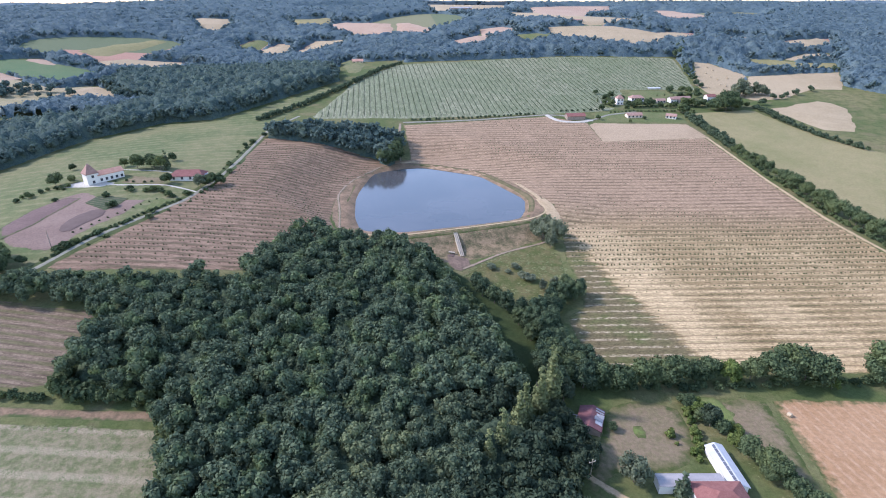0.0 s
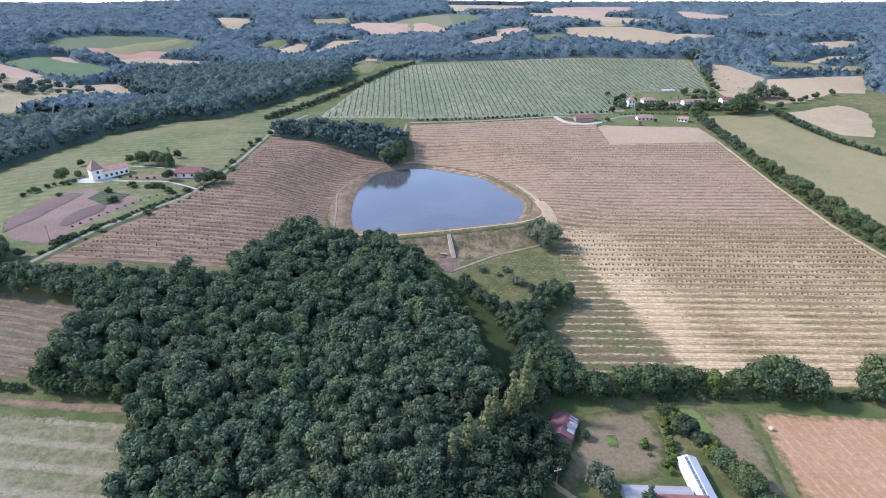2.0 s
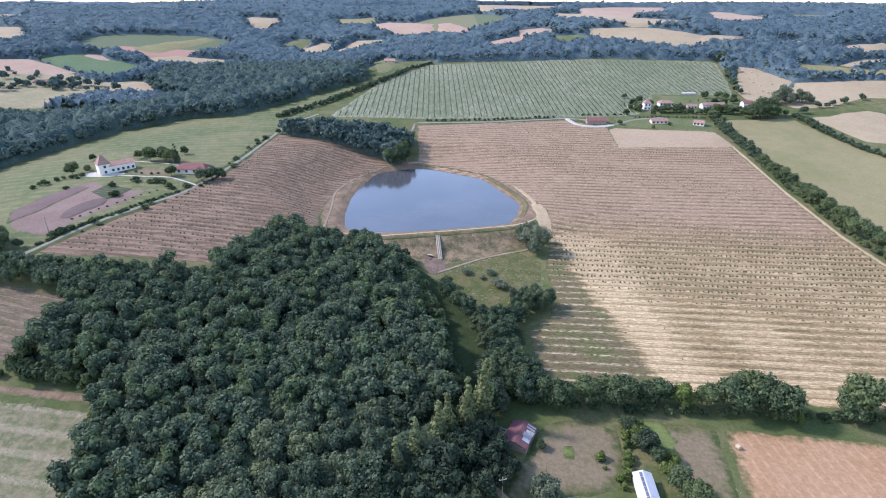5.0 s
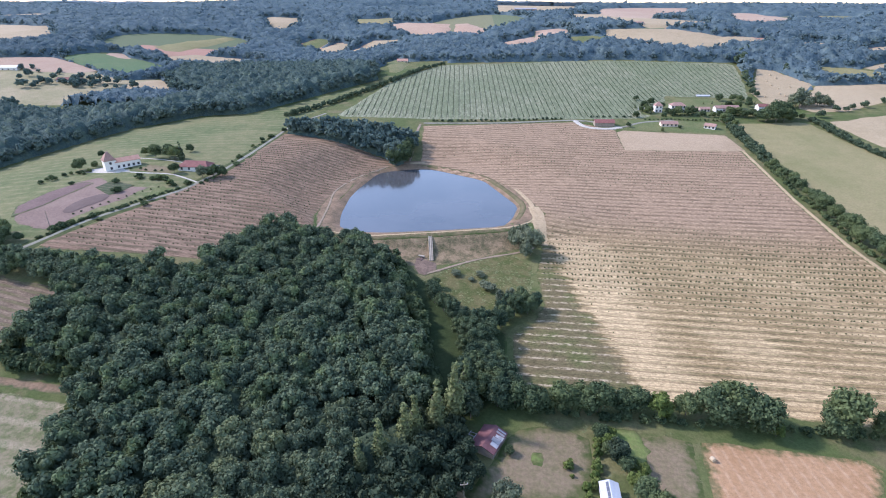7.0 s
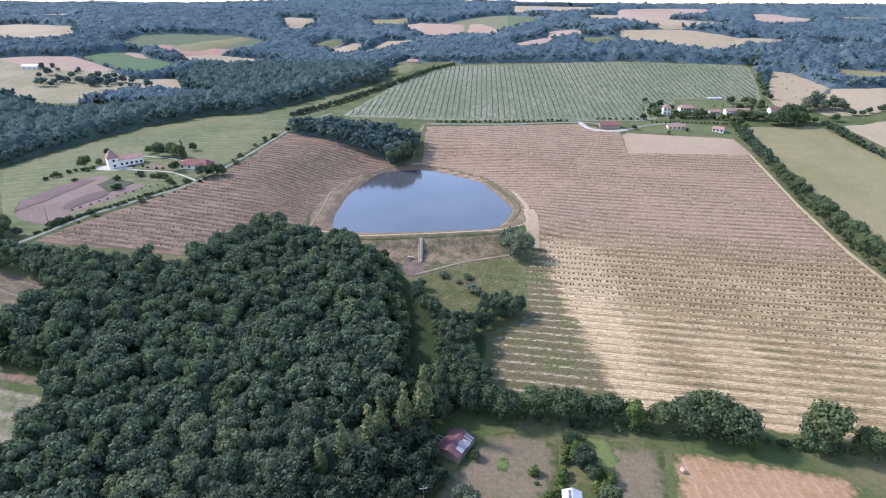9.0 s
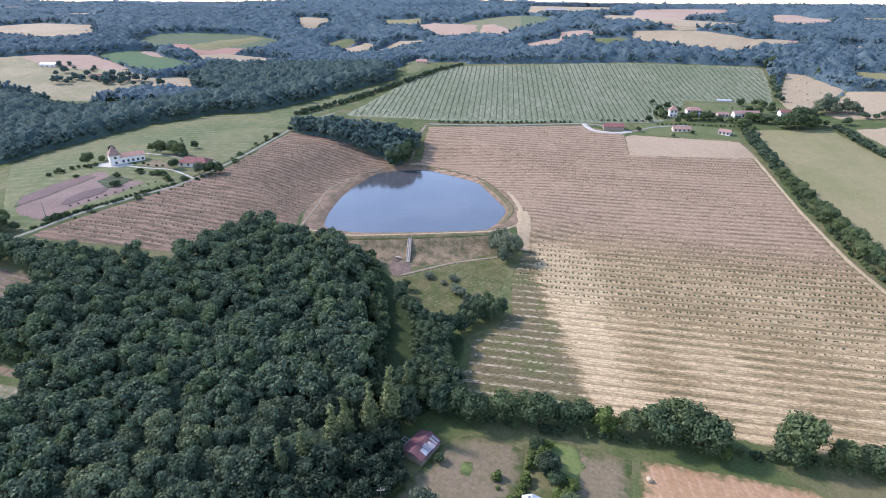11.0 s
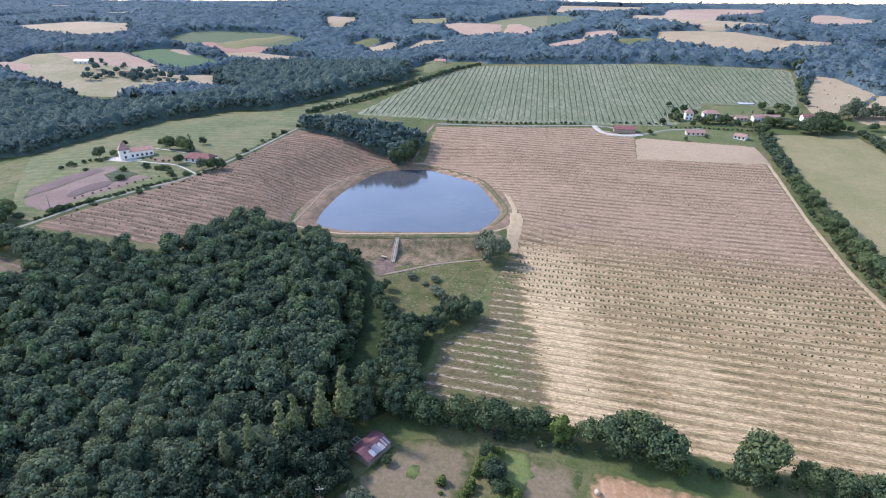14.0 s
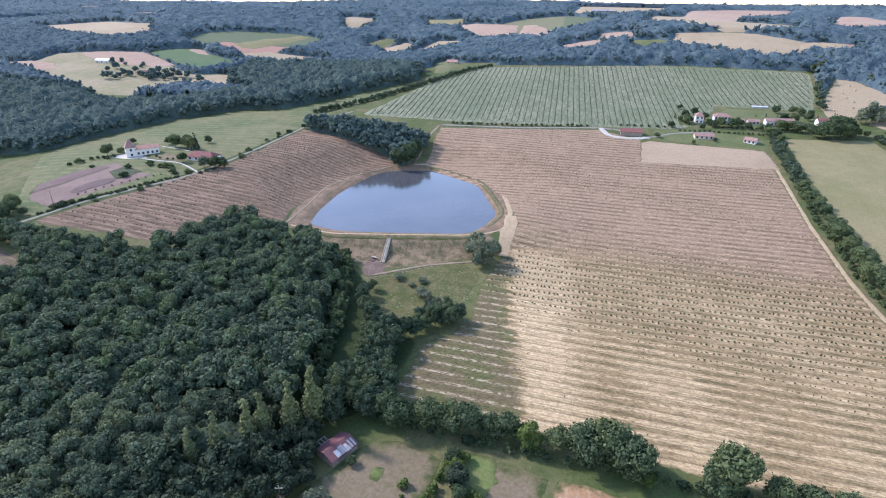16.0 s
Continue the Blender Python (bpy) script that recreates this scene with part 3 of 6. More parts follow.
drape("ploughed_strip", [(-175.0, 198.8), (-182.5, 209.2), (-180.5, 226.9), (-174, 240), (-166, 239), (-166.8, 229.9), (-169.7, 211.4)],
      PLOUGHED, "dark ploughed strip of reddish garden soil", step=2.0, lift=0.42, drop=0.28, category="garden")
drape("soil_patch", [(-155.6, 205.7), (-157.3, 209.9), (-157.4, 215), (-156.0, 220.5), (-152.7, 225.1), (-149.5, 226), (-146.5, 224.1), (-145.4, 219.4), (-147, 215), (-149.2, 210.5), (-150.8, 205.3), (-153.7, 204.2)],
      DARKSOIL, "dark freshly watered patch of garden soil", step=1.2, lift=0.42, drop=0.3, category="garden")
drape("vegetable_bed", [(-160.9, 232.9), (-159.4, 241.6), (-143.9, 238.5), (-144.6, 228.6), (-147.6, 224.7)],
      KITCHEN, "green vegetable rows in a kitchen garden", step=1.5, lift=0.45, drop=0.28, category="garden")
drape("vineyard_ground", [(-96, 394), (-77, 516), (-45, 579), (22, 595), (79, 609), (124, 613), (190, 612), (243, 610), (235, 548), (224, 497), (209, 504), (159, 502), (146, 454), (130, 433), (72, 420), (-26, 400)],
      SOIL_GREEN, "grassed vineyard slope with green rows", lift=0.15)
drape("bare_field", [(104, 403), (178, 403.5), (182, 369), (105, 359.5)],
      BARETAN, "bare tan field corner below the hamlet", lift=0.2)
drape("pasture", [(192, 432), (245, 442), (251, 400), (258, 368), (300, 300), (340, 230), (260, 195), (207, 195), (200, 235), (196.5, 262), (193.5, 305), (192, 380)],
      OLIVE, "olive green pasture behind a hedge", lift=0.15)
drape("clearing", [(5.7, 189.5), (15.2, 202.6), (25.7, 212), (36.9, 221.9), (50.1, 210.1), (49.1, 188.6), (41.4, 172.3), (27.5, 173), (18.7, 178.5), (11.4, 184.7)],
      ROUGH, "rough green clearing below the dam", step=3.0, lift=0.08, category="grassland")
drape("stubble_field", [(256, 596), (273, 590), (291, 547), (254, 490), (229, 478), (230, 522)],
      STUBBLE, "pale tan stubble field between hedges", step=12.0, lift=0.54)
drape("stubble_field", [(289, 544), (347, 546), (378, 545), (348, 488), (322, 494), (283, 467), (247, 466), (257, 490)],
      STUBBLE, "pale tan stubble field between hedges", step=12.0, lift=0.58)
drape("stubble_field", [(258, 443), (307, 463), (325, 446), (288, 379), (268, 384), (260, 416)],
      STUBBLE, "pale tan stubble field between hedges", step=12.0, lift=0.62)
drape("pasture", [(311, 601), (338, 596), (363, 580), (394, 576), (378, 545), (351, 554), (307, 559)],
      OLIVE, "olive green pasture between hedges", step=12.0, lift=0.66)
drape("stubble_field", [(326, 689), (348, 697), (372, 676), (350, 661), (330, 651)],
      STUBBLE, "pale tan stubble field between hedges", step=12.0, lift=0.7)
drape("stubble_field", [(339, 587), (380, 614), (416, 616), (399, 585)],
      STUBBLE, "pale tan stubble field between hedges", step=12.0, lift=0.74)
drape("stubble_field", [(-639, 503), (-585, 491), (-567, 505), (-576, 541), (-548, 557), (-484, 581), (-426, 554), (-360, 525), (-330, 544), (-307, 522), (-272, 514), (-278, 476), (-324, 473), (-336, 449), (-349, 427), (-371, 420), (-458, 442), (-544, 473), (-591, 468)],
      DRYGRASS, "pale yellow dry grass field round a farmstead", step=8.0, lift=0.78)
drape("bare_field", [(-550, 546), (-530, 562), (-479, 579), (-447, 568), (-400, 546), (-412, 530), (-450, 520), (-500, 528)],
      PINK, "pale red bare field beside a farmstead", step=6.0, lift=1.2, drop=0.7)
drape("bare_field", [(-600, 490), (-570, 503), (-530, 500), (-500, 480), (-520, 468), (-560, 472)],
      PINK, "pale red bare field between dry grass", step=6.0, lift=1.2, drop=0.7)
drape("stubble_field", [(-330, 540), (-307, 522), (-275, 512), (-280, 480), (-322, 478), (-345, 500)],
      STUBBLE, "pale tan stubble field between hedges", step=6.0, lift=1.2, drop=0.7)
drape("crop_field", [(-485, 586), (-460, 622), (-409, 619), (-358, 604), (-344, 570), (-360, 537), (-391, 545), (-447, 568)],
      CROP, "bright green crop field", step=12.0, lift=0.9)
drape("bare_field", [(-460, 622), (-439, 636), (-408, 616), (-398, 598), (-419, 597)],
      PINK, "pale red bare field between woods", step=12.0, lift=0.94)
drape("stubble_field", [(-388, 651), (-370, 677), (-312, 687), (-278, 678), (-261, 641), (-302, 626), (-338, 616), (-364, 614)],
      STUBBLE, "pale tan stubble field between hedges", step=12.0, lift=0.98)
drape("stubble_field", [(-888, 755), (-809, 787), (-780, 807), (-643, 767), (-542, 658), (-577, 621), (-677, 645)],
      STUBBLE, "pale tan stubble field between hedges", step=12.0, lift=1.02)
drape("stubble_field", [(-997, 1047), (-939, 1081), (-862, 1035), (-716, 856), (-812, 859)],
      STUBBLE, "pale tan stubble field between hedges", step=12.0, lift=1.06)
drape("pasture", [(-431, 685), (-414, 734), (-382, 780), (-363, 777), (-378, 715), (-394, 663)],
      OLIVE, "olive green pasture between hedges", step=12.0, lift=1.1)
drape("stubble_field", [(-389, 926), (-385, 943), (-336, 942), (-312, 881), (-318, 830), (-339, 840)],
      STUBBLE, "pale tan stubble field between hedges", step=12.0, lift=1.14)
drape("bare_field", [(-170, 896), (-148, 905), (-110, 892), (-73, 873), (-67, 801), (-112, 814), (-148, 828)],
      PINK, "pale red bare field between woods", step=12.0, lift=1.18)
drape("bare_field", [(-69, 877), (-48, 875), (-28, 838), (-11, 815), (-21, 754), (-53, 778), (-64, 808)],
      PINK, "pale red bare field between woods", step=12.0, lift=1.22)
drape("bare_field", [(9, 713), (43, 734), (50, 750), (56, 686), (38, 661), (16, 659)],
      PINK, "pale red bare field between woods", step=12.0, lift=1.26)
drape("bare_field", [(46, 773), (78, 776), (91, 754), (85, 705), (63, 708), (46, 712)],
      PINK, "pale red bare field between woods", step=12.0, lift=1.3)
drape("pasture", [(86, 714), (115, 712), (129, 698), (120, 666), (87, 667)],
      PASTURE, "green pasture between woods", step=12.0, lift=1.34)
drape("stubble_field", [(103, 967), (184, 988), (211, 858), (271, 834), (248, 749), (181, 732), (128, 794), (101, 814)],
      STUBBLE, "pale tan stubble field between hedges", step=12.0, lift=1.38)
drape("stubble_field", [(130, 739), (175, 736), (213, 732), (266, 699), (284, 697), (267, 680), (222, 640), (174, 656), (140, 666), (124, 686)],
      STUBBLE, "pale tan stubble field between hedges", step=12.0, lift=1.42)
drape("bare_field", [(168, 1176), (249, 1230), (344, 1226), (273, 970), (184, 840), (140, 915)],
      PINK, "pale red bare field between woods", step=12.0, lift=1.46)
drape("bare_field", [(380, 1102), (418, 1079), (434, 983), (363, 822), (303, 783), (306, 835)],
      PINK, "pale red bare field between woods", step=12.0, lift=1.5)
drape("stubble_field", [(-134, 2614), (92, 3239), (218, 2512), (114, 1005), (58, 938), (-13, 963)],
      STUBBLE, "pale tan stubble field between hedges", step=12.0, lift=1.54)
drape("stubble_field", [(-238, 753), (-221, 793), (-201, 782), (-187, 688), (-212, 698)],
      STUBBLE, "pale tan stubble field between hedges", step=12.0, lift=1.58)
drape("stubble_field", [(-190, 720), (-173, 796), (-132, 792), (-129, 745), (-158, 687), (-168, 674)],
      STUBBLE, "pale tan stubble field between hedges", step=12.0, lift=1.62)
drape("pasture", [(-274, 782), (-261, 813), (-232, 802), (-236, 744), (-256, 745)],
      PASTURE, "green pasture between woods", step=12.0, lift=1.66)
drape("meadow", [(-110, 605), (-101, 622), (-78, 603), (-77, 554), (-85, 528), (-100, 573)],
      MEADOW, "green meadow beside woods", step=12.0, lift=1.7)
drape("pasture", [(-246, 932), (-186, 953), (-173, 940), (-166, 872), (-211, 876)],
      OLIVE, "olive green pasture between hedges", step=12.0, lift=1.74)
drape("stubble_field", [(242, 697), (276, 712), (304, 707), (284, 665), (255, 661), (234, 666)],
      STUBBLE, "pale tan stubble field between hedges", step=12.0, lift=1.78)
drape("stubble_field", [(387, 672), (414, 685), (459, 696), (423, 633), (384, 625), (375, 636)],
      STUBBLE, "pale tan stubble field between hedges", step=12.0, lift=1.82)
ribbon("verge", [(-158, 158), (-147, 176.5), (-139.4, 198.6), (-127.7, 219.8), (-117.4, 239.5), (-113.8, 268.3), (-113.4, 296.7), (-115.3, 344.5)], 8.5, VERGE, "green grass verge along the lane", lift=0.14, category="verge")
ribbon("lane", [(-158, 158), (-147, 176.5), (-139.4, 198.6), (-127.7, 219.8), (-117.4, 239.5), (-113.8, 268.3), (-113.4, 296.7), (-115.3, 344.5), (-116, 372), (-104, 402)], 2.7, ROAD, "pale narrow country lane beside the vineyard", category="road")
ribbon("pond_track", [(-44, 214), (-46, 226), (-50, 250), (-54.5, 270), (-52, 290), (-46, 306), (-35, 325), (-24, 331)], 1.7, EARTHTRACK, "worn brown earth track round the pond")
ribbon("pond_track", [(-26, 330), (-15.5, 333), (6, 325), (26, 314), (40, 291), (48, 270), (50.5, 255), (50, 243)], 3.2, TRACK, "sandy track round the pond")
ribbon("pond_track", [(-42, 219), (-20, 217), (8, 225.2), (37, 234.5), (46, 240), (50, 248)], 1.8, TRACK, "worn path along the dam crest")
ribbon("vineyard_track", [(49.5, 264), (51.8, 252), (53, 240), (53.4, 228)], 7.6, TRACK, "pale sandy turning place beside the pond")
ribbon("dam_track", [(8, 198), (14, 203), (24, 211), (34, 216), (46, 221), (51, 226)], 1.8, EARTHTRACK, "narrow earth track below the dam")
ribbon("vineyard_track", [(179, 369), (181, 297), (185, 247), (189.5, 222), (202, 158), (204, 138)], 2.6, TRACK, "pale earth headland track along a hedge")
ribbon("vineyard_track", [(-30, 388), (-28.5, 355), (-26.5, 333)], 2.2, EARTHTRACK, "earth track beside the copse")
ribbon("farm_track", [(-130, 112), (-116, 112), (-95, 111.6), (-71, 111.8)], 3.6, BANK, "pale farm track along the fallow field")
ribbon("lane", [(-28, 390), (25, 402), (78, 419), (92, 418), (110, 407), (125, 422), (150, 432)], 3.0, ROAD, "pale lane below the green vineyard", lift=0.5, category="road")
ribbon("driveway", [(78, 419), (84, 404), (98, 402), (110, 408)], 4.5, GRAVEL, "white gravel yard round a barn", lift=0.5, category="drive")
ribbon("driveway", [(-178, 256), (-165, 257), (-150, 255.4), (-140, 256.6), (-136, 257), (-127, 253), (-116, 248)], 2.0, GRAVEL, "pale gravel drive to the manor", category="drive")
ribbon("driveway", [(-171, 281), (-161, 279.7), (-150, 278), (-140, 275)], 1.8, GRAVEL, "pale gravel yard behind the manor", category="drive")
ribbon("driveway", [(30, 100), (36, 94), (44, 87)], 2.4, TRACK, "pale earth drive beside a pole", category="drive")
drape("dam_face", [(-42, 220.5), (-20, 218.5), (8, 227), (36, 236), (49, 240), (47, 225), (30, 214), (12, 205), (-4, 201), (-25, 204)],
      DAMSOIL, "brown and green weedy face of an earth dam", step=2.5, lift=0.1, category="dam")
rim = [Vector(p) + (Vector(p) - Vector((0, 272))).normalized() * (12 if p[0] < 0 else 10) for p in POND]
drape("pond_bank", [tuple(p) for p in rim], BANK, "bare pinkish earth banks of the pond", step=2.0, lift=0.1, category="bank")

shore = [Vector(p) + (Vector(p) - Vector((0, 272))).normalized() * 3.2 for p in POND if p[0] > -14 and p[1] > 244]
ribbon("grass_bank", [tuple(p) for p in shore], 3.4, SCRUBBANK, "dark weedy grass along the pond shore", lift=0.16, category="bank")
ribbon("grass_bank", [(-40, 216.6), (-20, 214.6), (8, 222.8), (37, 232.0), (44, 236)], 2.2, SCRUBBANK, "rough weedy grass along the dam crest", lift=0.22, category="bank")

# ---- trees ----
ICO = bmesh.new()
bmesh.ops.create_icosphere(ICO, subdivisions=1, radius=1)
ICO_V = np.array([v.co[:] for v in ICO.verts])
ICO_F = np.array([[v.index for v in f.verts] for f in ICO.faces])
ICO.free()


def leafy(rng, blobs, count, size, low=-0.35, core=0.76, ragged=(0.85, 1.1)):
    """Leaf clumps over a cluster of lobes, with a dense heart in each lobe."""
    c, r = np.array([b[0] for b in blobs]), np.array([b[1] for b in blobs])
    verts, quads, tris = [], [], []
    pts, nrm = np.zeros((0, 3)), np.zeros((0, 3))
    while len(pts) < count:
        k = rng.choice(len(r), count * 2, p=r ** 2 / np.sum(r ** 2))
        d = rng.normal(size=(count * 2, 3))
        d /= np.linalg.norm(d, axis=1)[:, None]
        p = c[k] + d * r[k][:, None] * rng.uniform(0.72, 1.2, (count * 2, 1))
        gap = np.linalg.norm(p[:, None] - c[None], axis=2) / r[None]
        gap[np.arange(len(k)), k] = 9
        ok = (gap.min(1) > 0.72) & (d[:, 2] > low) if len(r) > 1 else d[:, 2] > low
        pts, nrm = np.concatenate([pts, p[ok]]), np.concatenate([nrm, d[ok]])
    pts, nrm = pts[:count], nrm[:count] + rng.normal(size=(count, 3)) * 0.45
    nrm /= np.linalg.norm(nrm, axis=1)[:, None]
    a = np.cross(nrm, rng.normal(size=(count, 3)))
    a /= np.linalg.norm(a, axis=1)[:, None]
    b = np.cross(nrm, a)
    s = size * rng.uniform(0.6, 1.3, (count, 1))
    t = s * rng.uniform(0.55, 0.95, (count, 1))
    droop = nrm * s * 0.25
    leaf = np.stack([pts - a * s - droop, pts - b * t, pts + a * s - droop, pts + b * t], 1).reshape(-1, 3)
    quads = np.arange(count * 4).reshape(-1, 4)
    heart = np.concatenate([ICO_V * q * core * rng.uniform(*ragged, (len(ICO_V), 1)) + m for m, q in zip(c, r)])
    tris = np.concatenate([ICO_F + i * len(ICO_V) for i in range(len(r))]) + len(leaf)
    return np.concatenate([leaf, heart]), quads, tris


def round_lobes(rng, radius, tall, foot, n):
    """Lobes of a broad crown between the heights foot and tall."""
    mid, half = (foot + tall) / 2, (tall - foot) / 2
    out = [((0, 0, mid), radius * 0.62)]
    for i in range(n):
        a, e = i * 2.4 + rng.uniform(-0.4, 0.4), rng.uniform(-0.55, 1.0)
        q = radius * rng.uniform(0.5, 0.72) * math.sqrt(max(0.05, 1 - 0.75 * e * e))
        out.append(((q * math.cos(a), q * math.sin(a), mid + half * 0.68 * e), radius * rng.uniform(0.28, 0.44)))
    return out


def tall_lobes(rng, radius, tall, foot, n):
    out = []
    for i in range(n):
        f = i / (n - 1)
        w = radius * (0.5 + 0.5 * math.sin(math.pi * min(1, f * 1.15 + 0.12))) * (1 - 0.45 * f)
        out.append(((rng.uniform(-0.16, 0.16) * radius, rng.uniform(-0.16, 0.16) * radius, foot + (tall - foot) * f * 0.93), w))
    return out


def trunk_mesh(rng, tall, radius, limbs, reach):
    bm = bmesh.new()

    def limb(a, b, r0, r1):
        d = Vector(b) - Vector(a)
        m = Matrix.Translation((Vector(a) + Vector(b)) / 2) @ d.to_track_quat("Z", "Y").to_matrix().to_4x4()
        bmesh.ops.create_cone(bm, segments=7, radius1=r0, radius2=r1, depth=d.length, matrix=m, cap_ends=True)

    limb((0, 0, -0.8), (0.1, 0.1, tall * 0.62), radius, radius * 0.45)
    for i in range(limbs):
        a = i * 2.4 + rng.uniform(0, 1)
        z = tall * rng.uniform(0.28, 0.5)
        limb((0, 0, z), (math.cos(a) * reach, math.sin(a) * reach, z + tall * 0.22), radius * 0.45, radius * 0.15)
    me = bpy.data.meshes.new("trunk")
    bm.to_mesh(me)
    bm.free()
    me.materials.append(BARK)
    return me


TREES = {}


def tree_kind(key, variants, lobes, count, size, material, tall, radius, foot, n, low=-0.35):
    """Meshes for a kind of tree, drawn once and shared."""
    made = []
    for i in range(variants):
        rng = np.random.default_rng(sum(map(ord, key)) * 10 + i)
        v, q, t = leafy(rng, lobes(rng, radius, tall, foot, n), count, size, low)
        made.append((mesh_of("crown", v, [q, t], material), trunk_mesh(rng, tall, tall * 0.022, 4, radius * 0.5)))
    TREES[key] = made


tree_kind("oak", 8, round_lobes, 1500, 0.34, OAK, 12.0, 4.0, 3.0, 17, -0.6)
tree_kind("hedge_oak", 5, round_lobes, 1300, 0.37, HEDGELEAF, 9.0, 4.8, 0.6, 17, -0.7)
tree_kind("bright", 2, round_lobes, 1000, 0.38, LIME, 8.0, 4.0, 0.6, 12, -0.7)
tree_kind("grey", 2, round_lobes, 800, 0.36, GREYLEAF, 7.5, 4.0, 0.8, 11, -0.7)
tree_kind("valley", 5, round_lobes, 1400, 0.36, VALLEYLEAF, 11.0, 4.3, 0.3, 18, -0.7)
tree_kind("poplar", 3, tall_lobes, 1100, 0.34, POPLAR, 17.0, 2.2, 0.5, 19, -0.8)
tree_kind("dark", 4, round_lobes, 950, 0.45, DARKOAK, 10.0, 4.4, 1.0, 15, -0.7)
tree_kind("bush", 4, round_lobes, 230, 0.36, HEDGELEAF, 2.6, 1.8, -0.2, 7, -0.5)
tree_kind("light_bush", 2, round_lobes, 300, 0.34, LIME, 2.8, 1.7, -0.2, 7, -0.5)
tree_kind("cypress", 2, tall_lobes, 300, 0.40, OAK, 8.0, 1.4, 0.2, 7, -0.8)
pick = random.Random(7)
FIRST = {}
FARTREES = {}


def plant(key, x, y, scale=1.0, label="", category="tree", group="", name="tree", squash=1.0):
    i = pick.randrange(len(TREES[key]))
    if y > 345 and "hamlet" not in group:
        FARTREES.setdefault(key, []).append((x, y, scale))
        return None
    m = pose(x, y, height(x, y), 0, 0, pick.uniform(0, 360)) @ Matrix.Diagonal((scale * squash, scale * squash, scale, 1))
    mark = (key, i, label, group)
    if mark not in FIRST:
        crown, stem = TREES[key][i]
        root = tagged(new(name), label, category, group)
        for part_name, me in (("trunk", stem), ("crown", crown)):
            o = new(part_name, me)
            o.parent = root
        root.matrix_basis = m
        FIRST[mark] = (root, m)
        return root
    root = FIRST[mark][0]
    made = {}
    for o in (root, *root.children_recursive):
        made[o] = o.copy()
        scene.collection.objects.link(made[o])
        made[o].parent = made.get(o.parent, o.parent)
    made[root].matrix_basis = m
    return made[root]


def scatter(poly, gap, seed, jitter=0.38, margin=0.0):
    rng = np.random.default_rng(seed)
    xs, ys = [p[0] for p in poly], [p[1] for p in poly]
    x, y = np.meshgrid(np.arange(min(xs), max(xs), gap), np.arange(min(ys), max(ys), gap * 0.87))
    x = x + (np.arange(x.shape[0]) % 2 * gap / 2)[:, None]
    x, y = (x + rng.uniform(-jitter, jitter, x.shape) * gap).ravel(), (y + rng.uniform(-jitter, jitter, x.shape) * gap).ravel()
    keep = inside(poly, x, y)
    if margin:
        keep &= off_line(poly, x, y, True) > margin
    return x[keep], y[keep]


def along(line, gap, seed, spread=0.8):
    rng = np.random.default_rng(seed)
    out = []
    for (x0, y0), (x1, y1) in zip(line, line[1:]):
        n = max(1, round(math.hypot(x1 - x0, y1 - y0) / gap))
        out += [(x0 + (x1 - x0) * (i + 0.5) / n + rng.uniform(-spread, spread), y0 + (y1 - y0) * (i + 0.5) / n + rng.uniform(-spread, spread)) for i in range(n)]
    return out


def joined(name, templates, x, y, scale, material, label, category="trees", lift=0.0, turned=True):
    """Many alike plants in one mesh, for what nobody could count."""
    rng = np.random.default_rng(len(x))
    vs, fs, base = [], {3: [], 4: []}, 0
    z = land(x, y) + lift
    which = rng.integers(0, len(templates), len(x))
    turn = rng.uniform(0, 2 * math.pi, len(x)) * turned
    for t, (v, q, tri) in enumerate(templates):
        k = np.where(which == t)[0]
        if not len(k):
            continue
        c, s = np.cos(turn[k])[:, None], np.sin(turn[k])[:, None]
        sc = np.broadcast_to(scale, x.shape)[k][:, None]
        vs.append(np.stack([x[k][:, None] + sc * (c * v[:, 0] - s * v[:, 1]), y[k][:, None] + sc * (s * v[:, 0] + c * v[:, 1]), z[k][:, None] + sc * v[:, 2]], -1).reshape(-1, 3))
        shift = base + np.arange(len(k))[:, None, None] * len(v)
        if len(q):
            fs[4].append((q[None] + shift).reshape(-1, 4))
        if len(tri):
            fs[3].append((tri[None] + shift).reshape(-1, 3))
        base += len(k) * len(v)
    faces = [np.concatenate(f) for f in fs.values() if f]
    return tagged(new(name, mesh_of(name, np.concatenate(vs), faces, material)), label, category, kind="stuff")


FOREST = [(-108, 160), (-90, 166), (-68, 169), (-68, 183), (-60, 204), (-33, 203), (-18, 204), (-7, 201), (-1, 187), (4, 175), (11, 157), (16, 140), (20, 124), (25, 109), (28, 96), (30, 84), (32, 62), (12, 52), (-19, 50), (-51, 62), (-60, 87), (-66, 100), (-70, 110), (-76, 116), (-101, 119), (-105, 126), (-106, 139), (-110, 152)]
drape("forest_floor", FOREST, LITTER, "dark leaf litter under the oaks", step=5.0, lift=0.12, clear=False, category="forest floor")
fx, fy = scatter(FOREST, 5.7, 3)
POPLARS = [(29.2, 119.0, 1.18), (25.2, 114.6, 1.05), (20.8, 109.5, 1.0), (18.8, 106.4, 1.0), (14.2, 100.5, 0.98), (31.0, 128.5, 0.85), (10.5, 96.0, 0.85)]
clear_of = np.min([np.hypot(fx - a, fy - b) for a, b, _ in POPLARS], 0) > 4.6
fx, fy = fx[clear_of], fy[clear_of]
order = np.argsort(np.hypot(fx - 20, fy - 60))
for i in order[:110]:
    # trees on this side have the shade put into their leaf colour
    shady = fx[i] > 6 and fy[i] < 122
    plant("dark" if shady else "oak", fx[i], fy[i], pick.uniform(0.82, 1.15), "wood edge tree with leaves darkened for shade" if shady else "dark green broadleaf oak of a dense wood", group="oaks of the wood")
rest = order[110:]
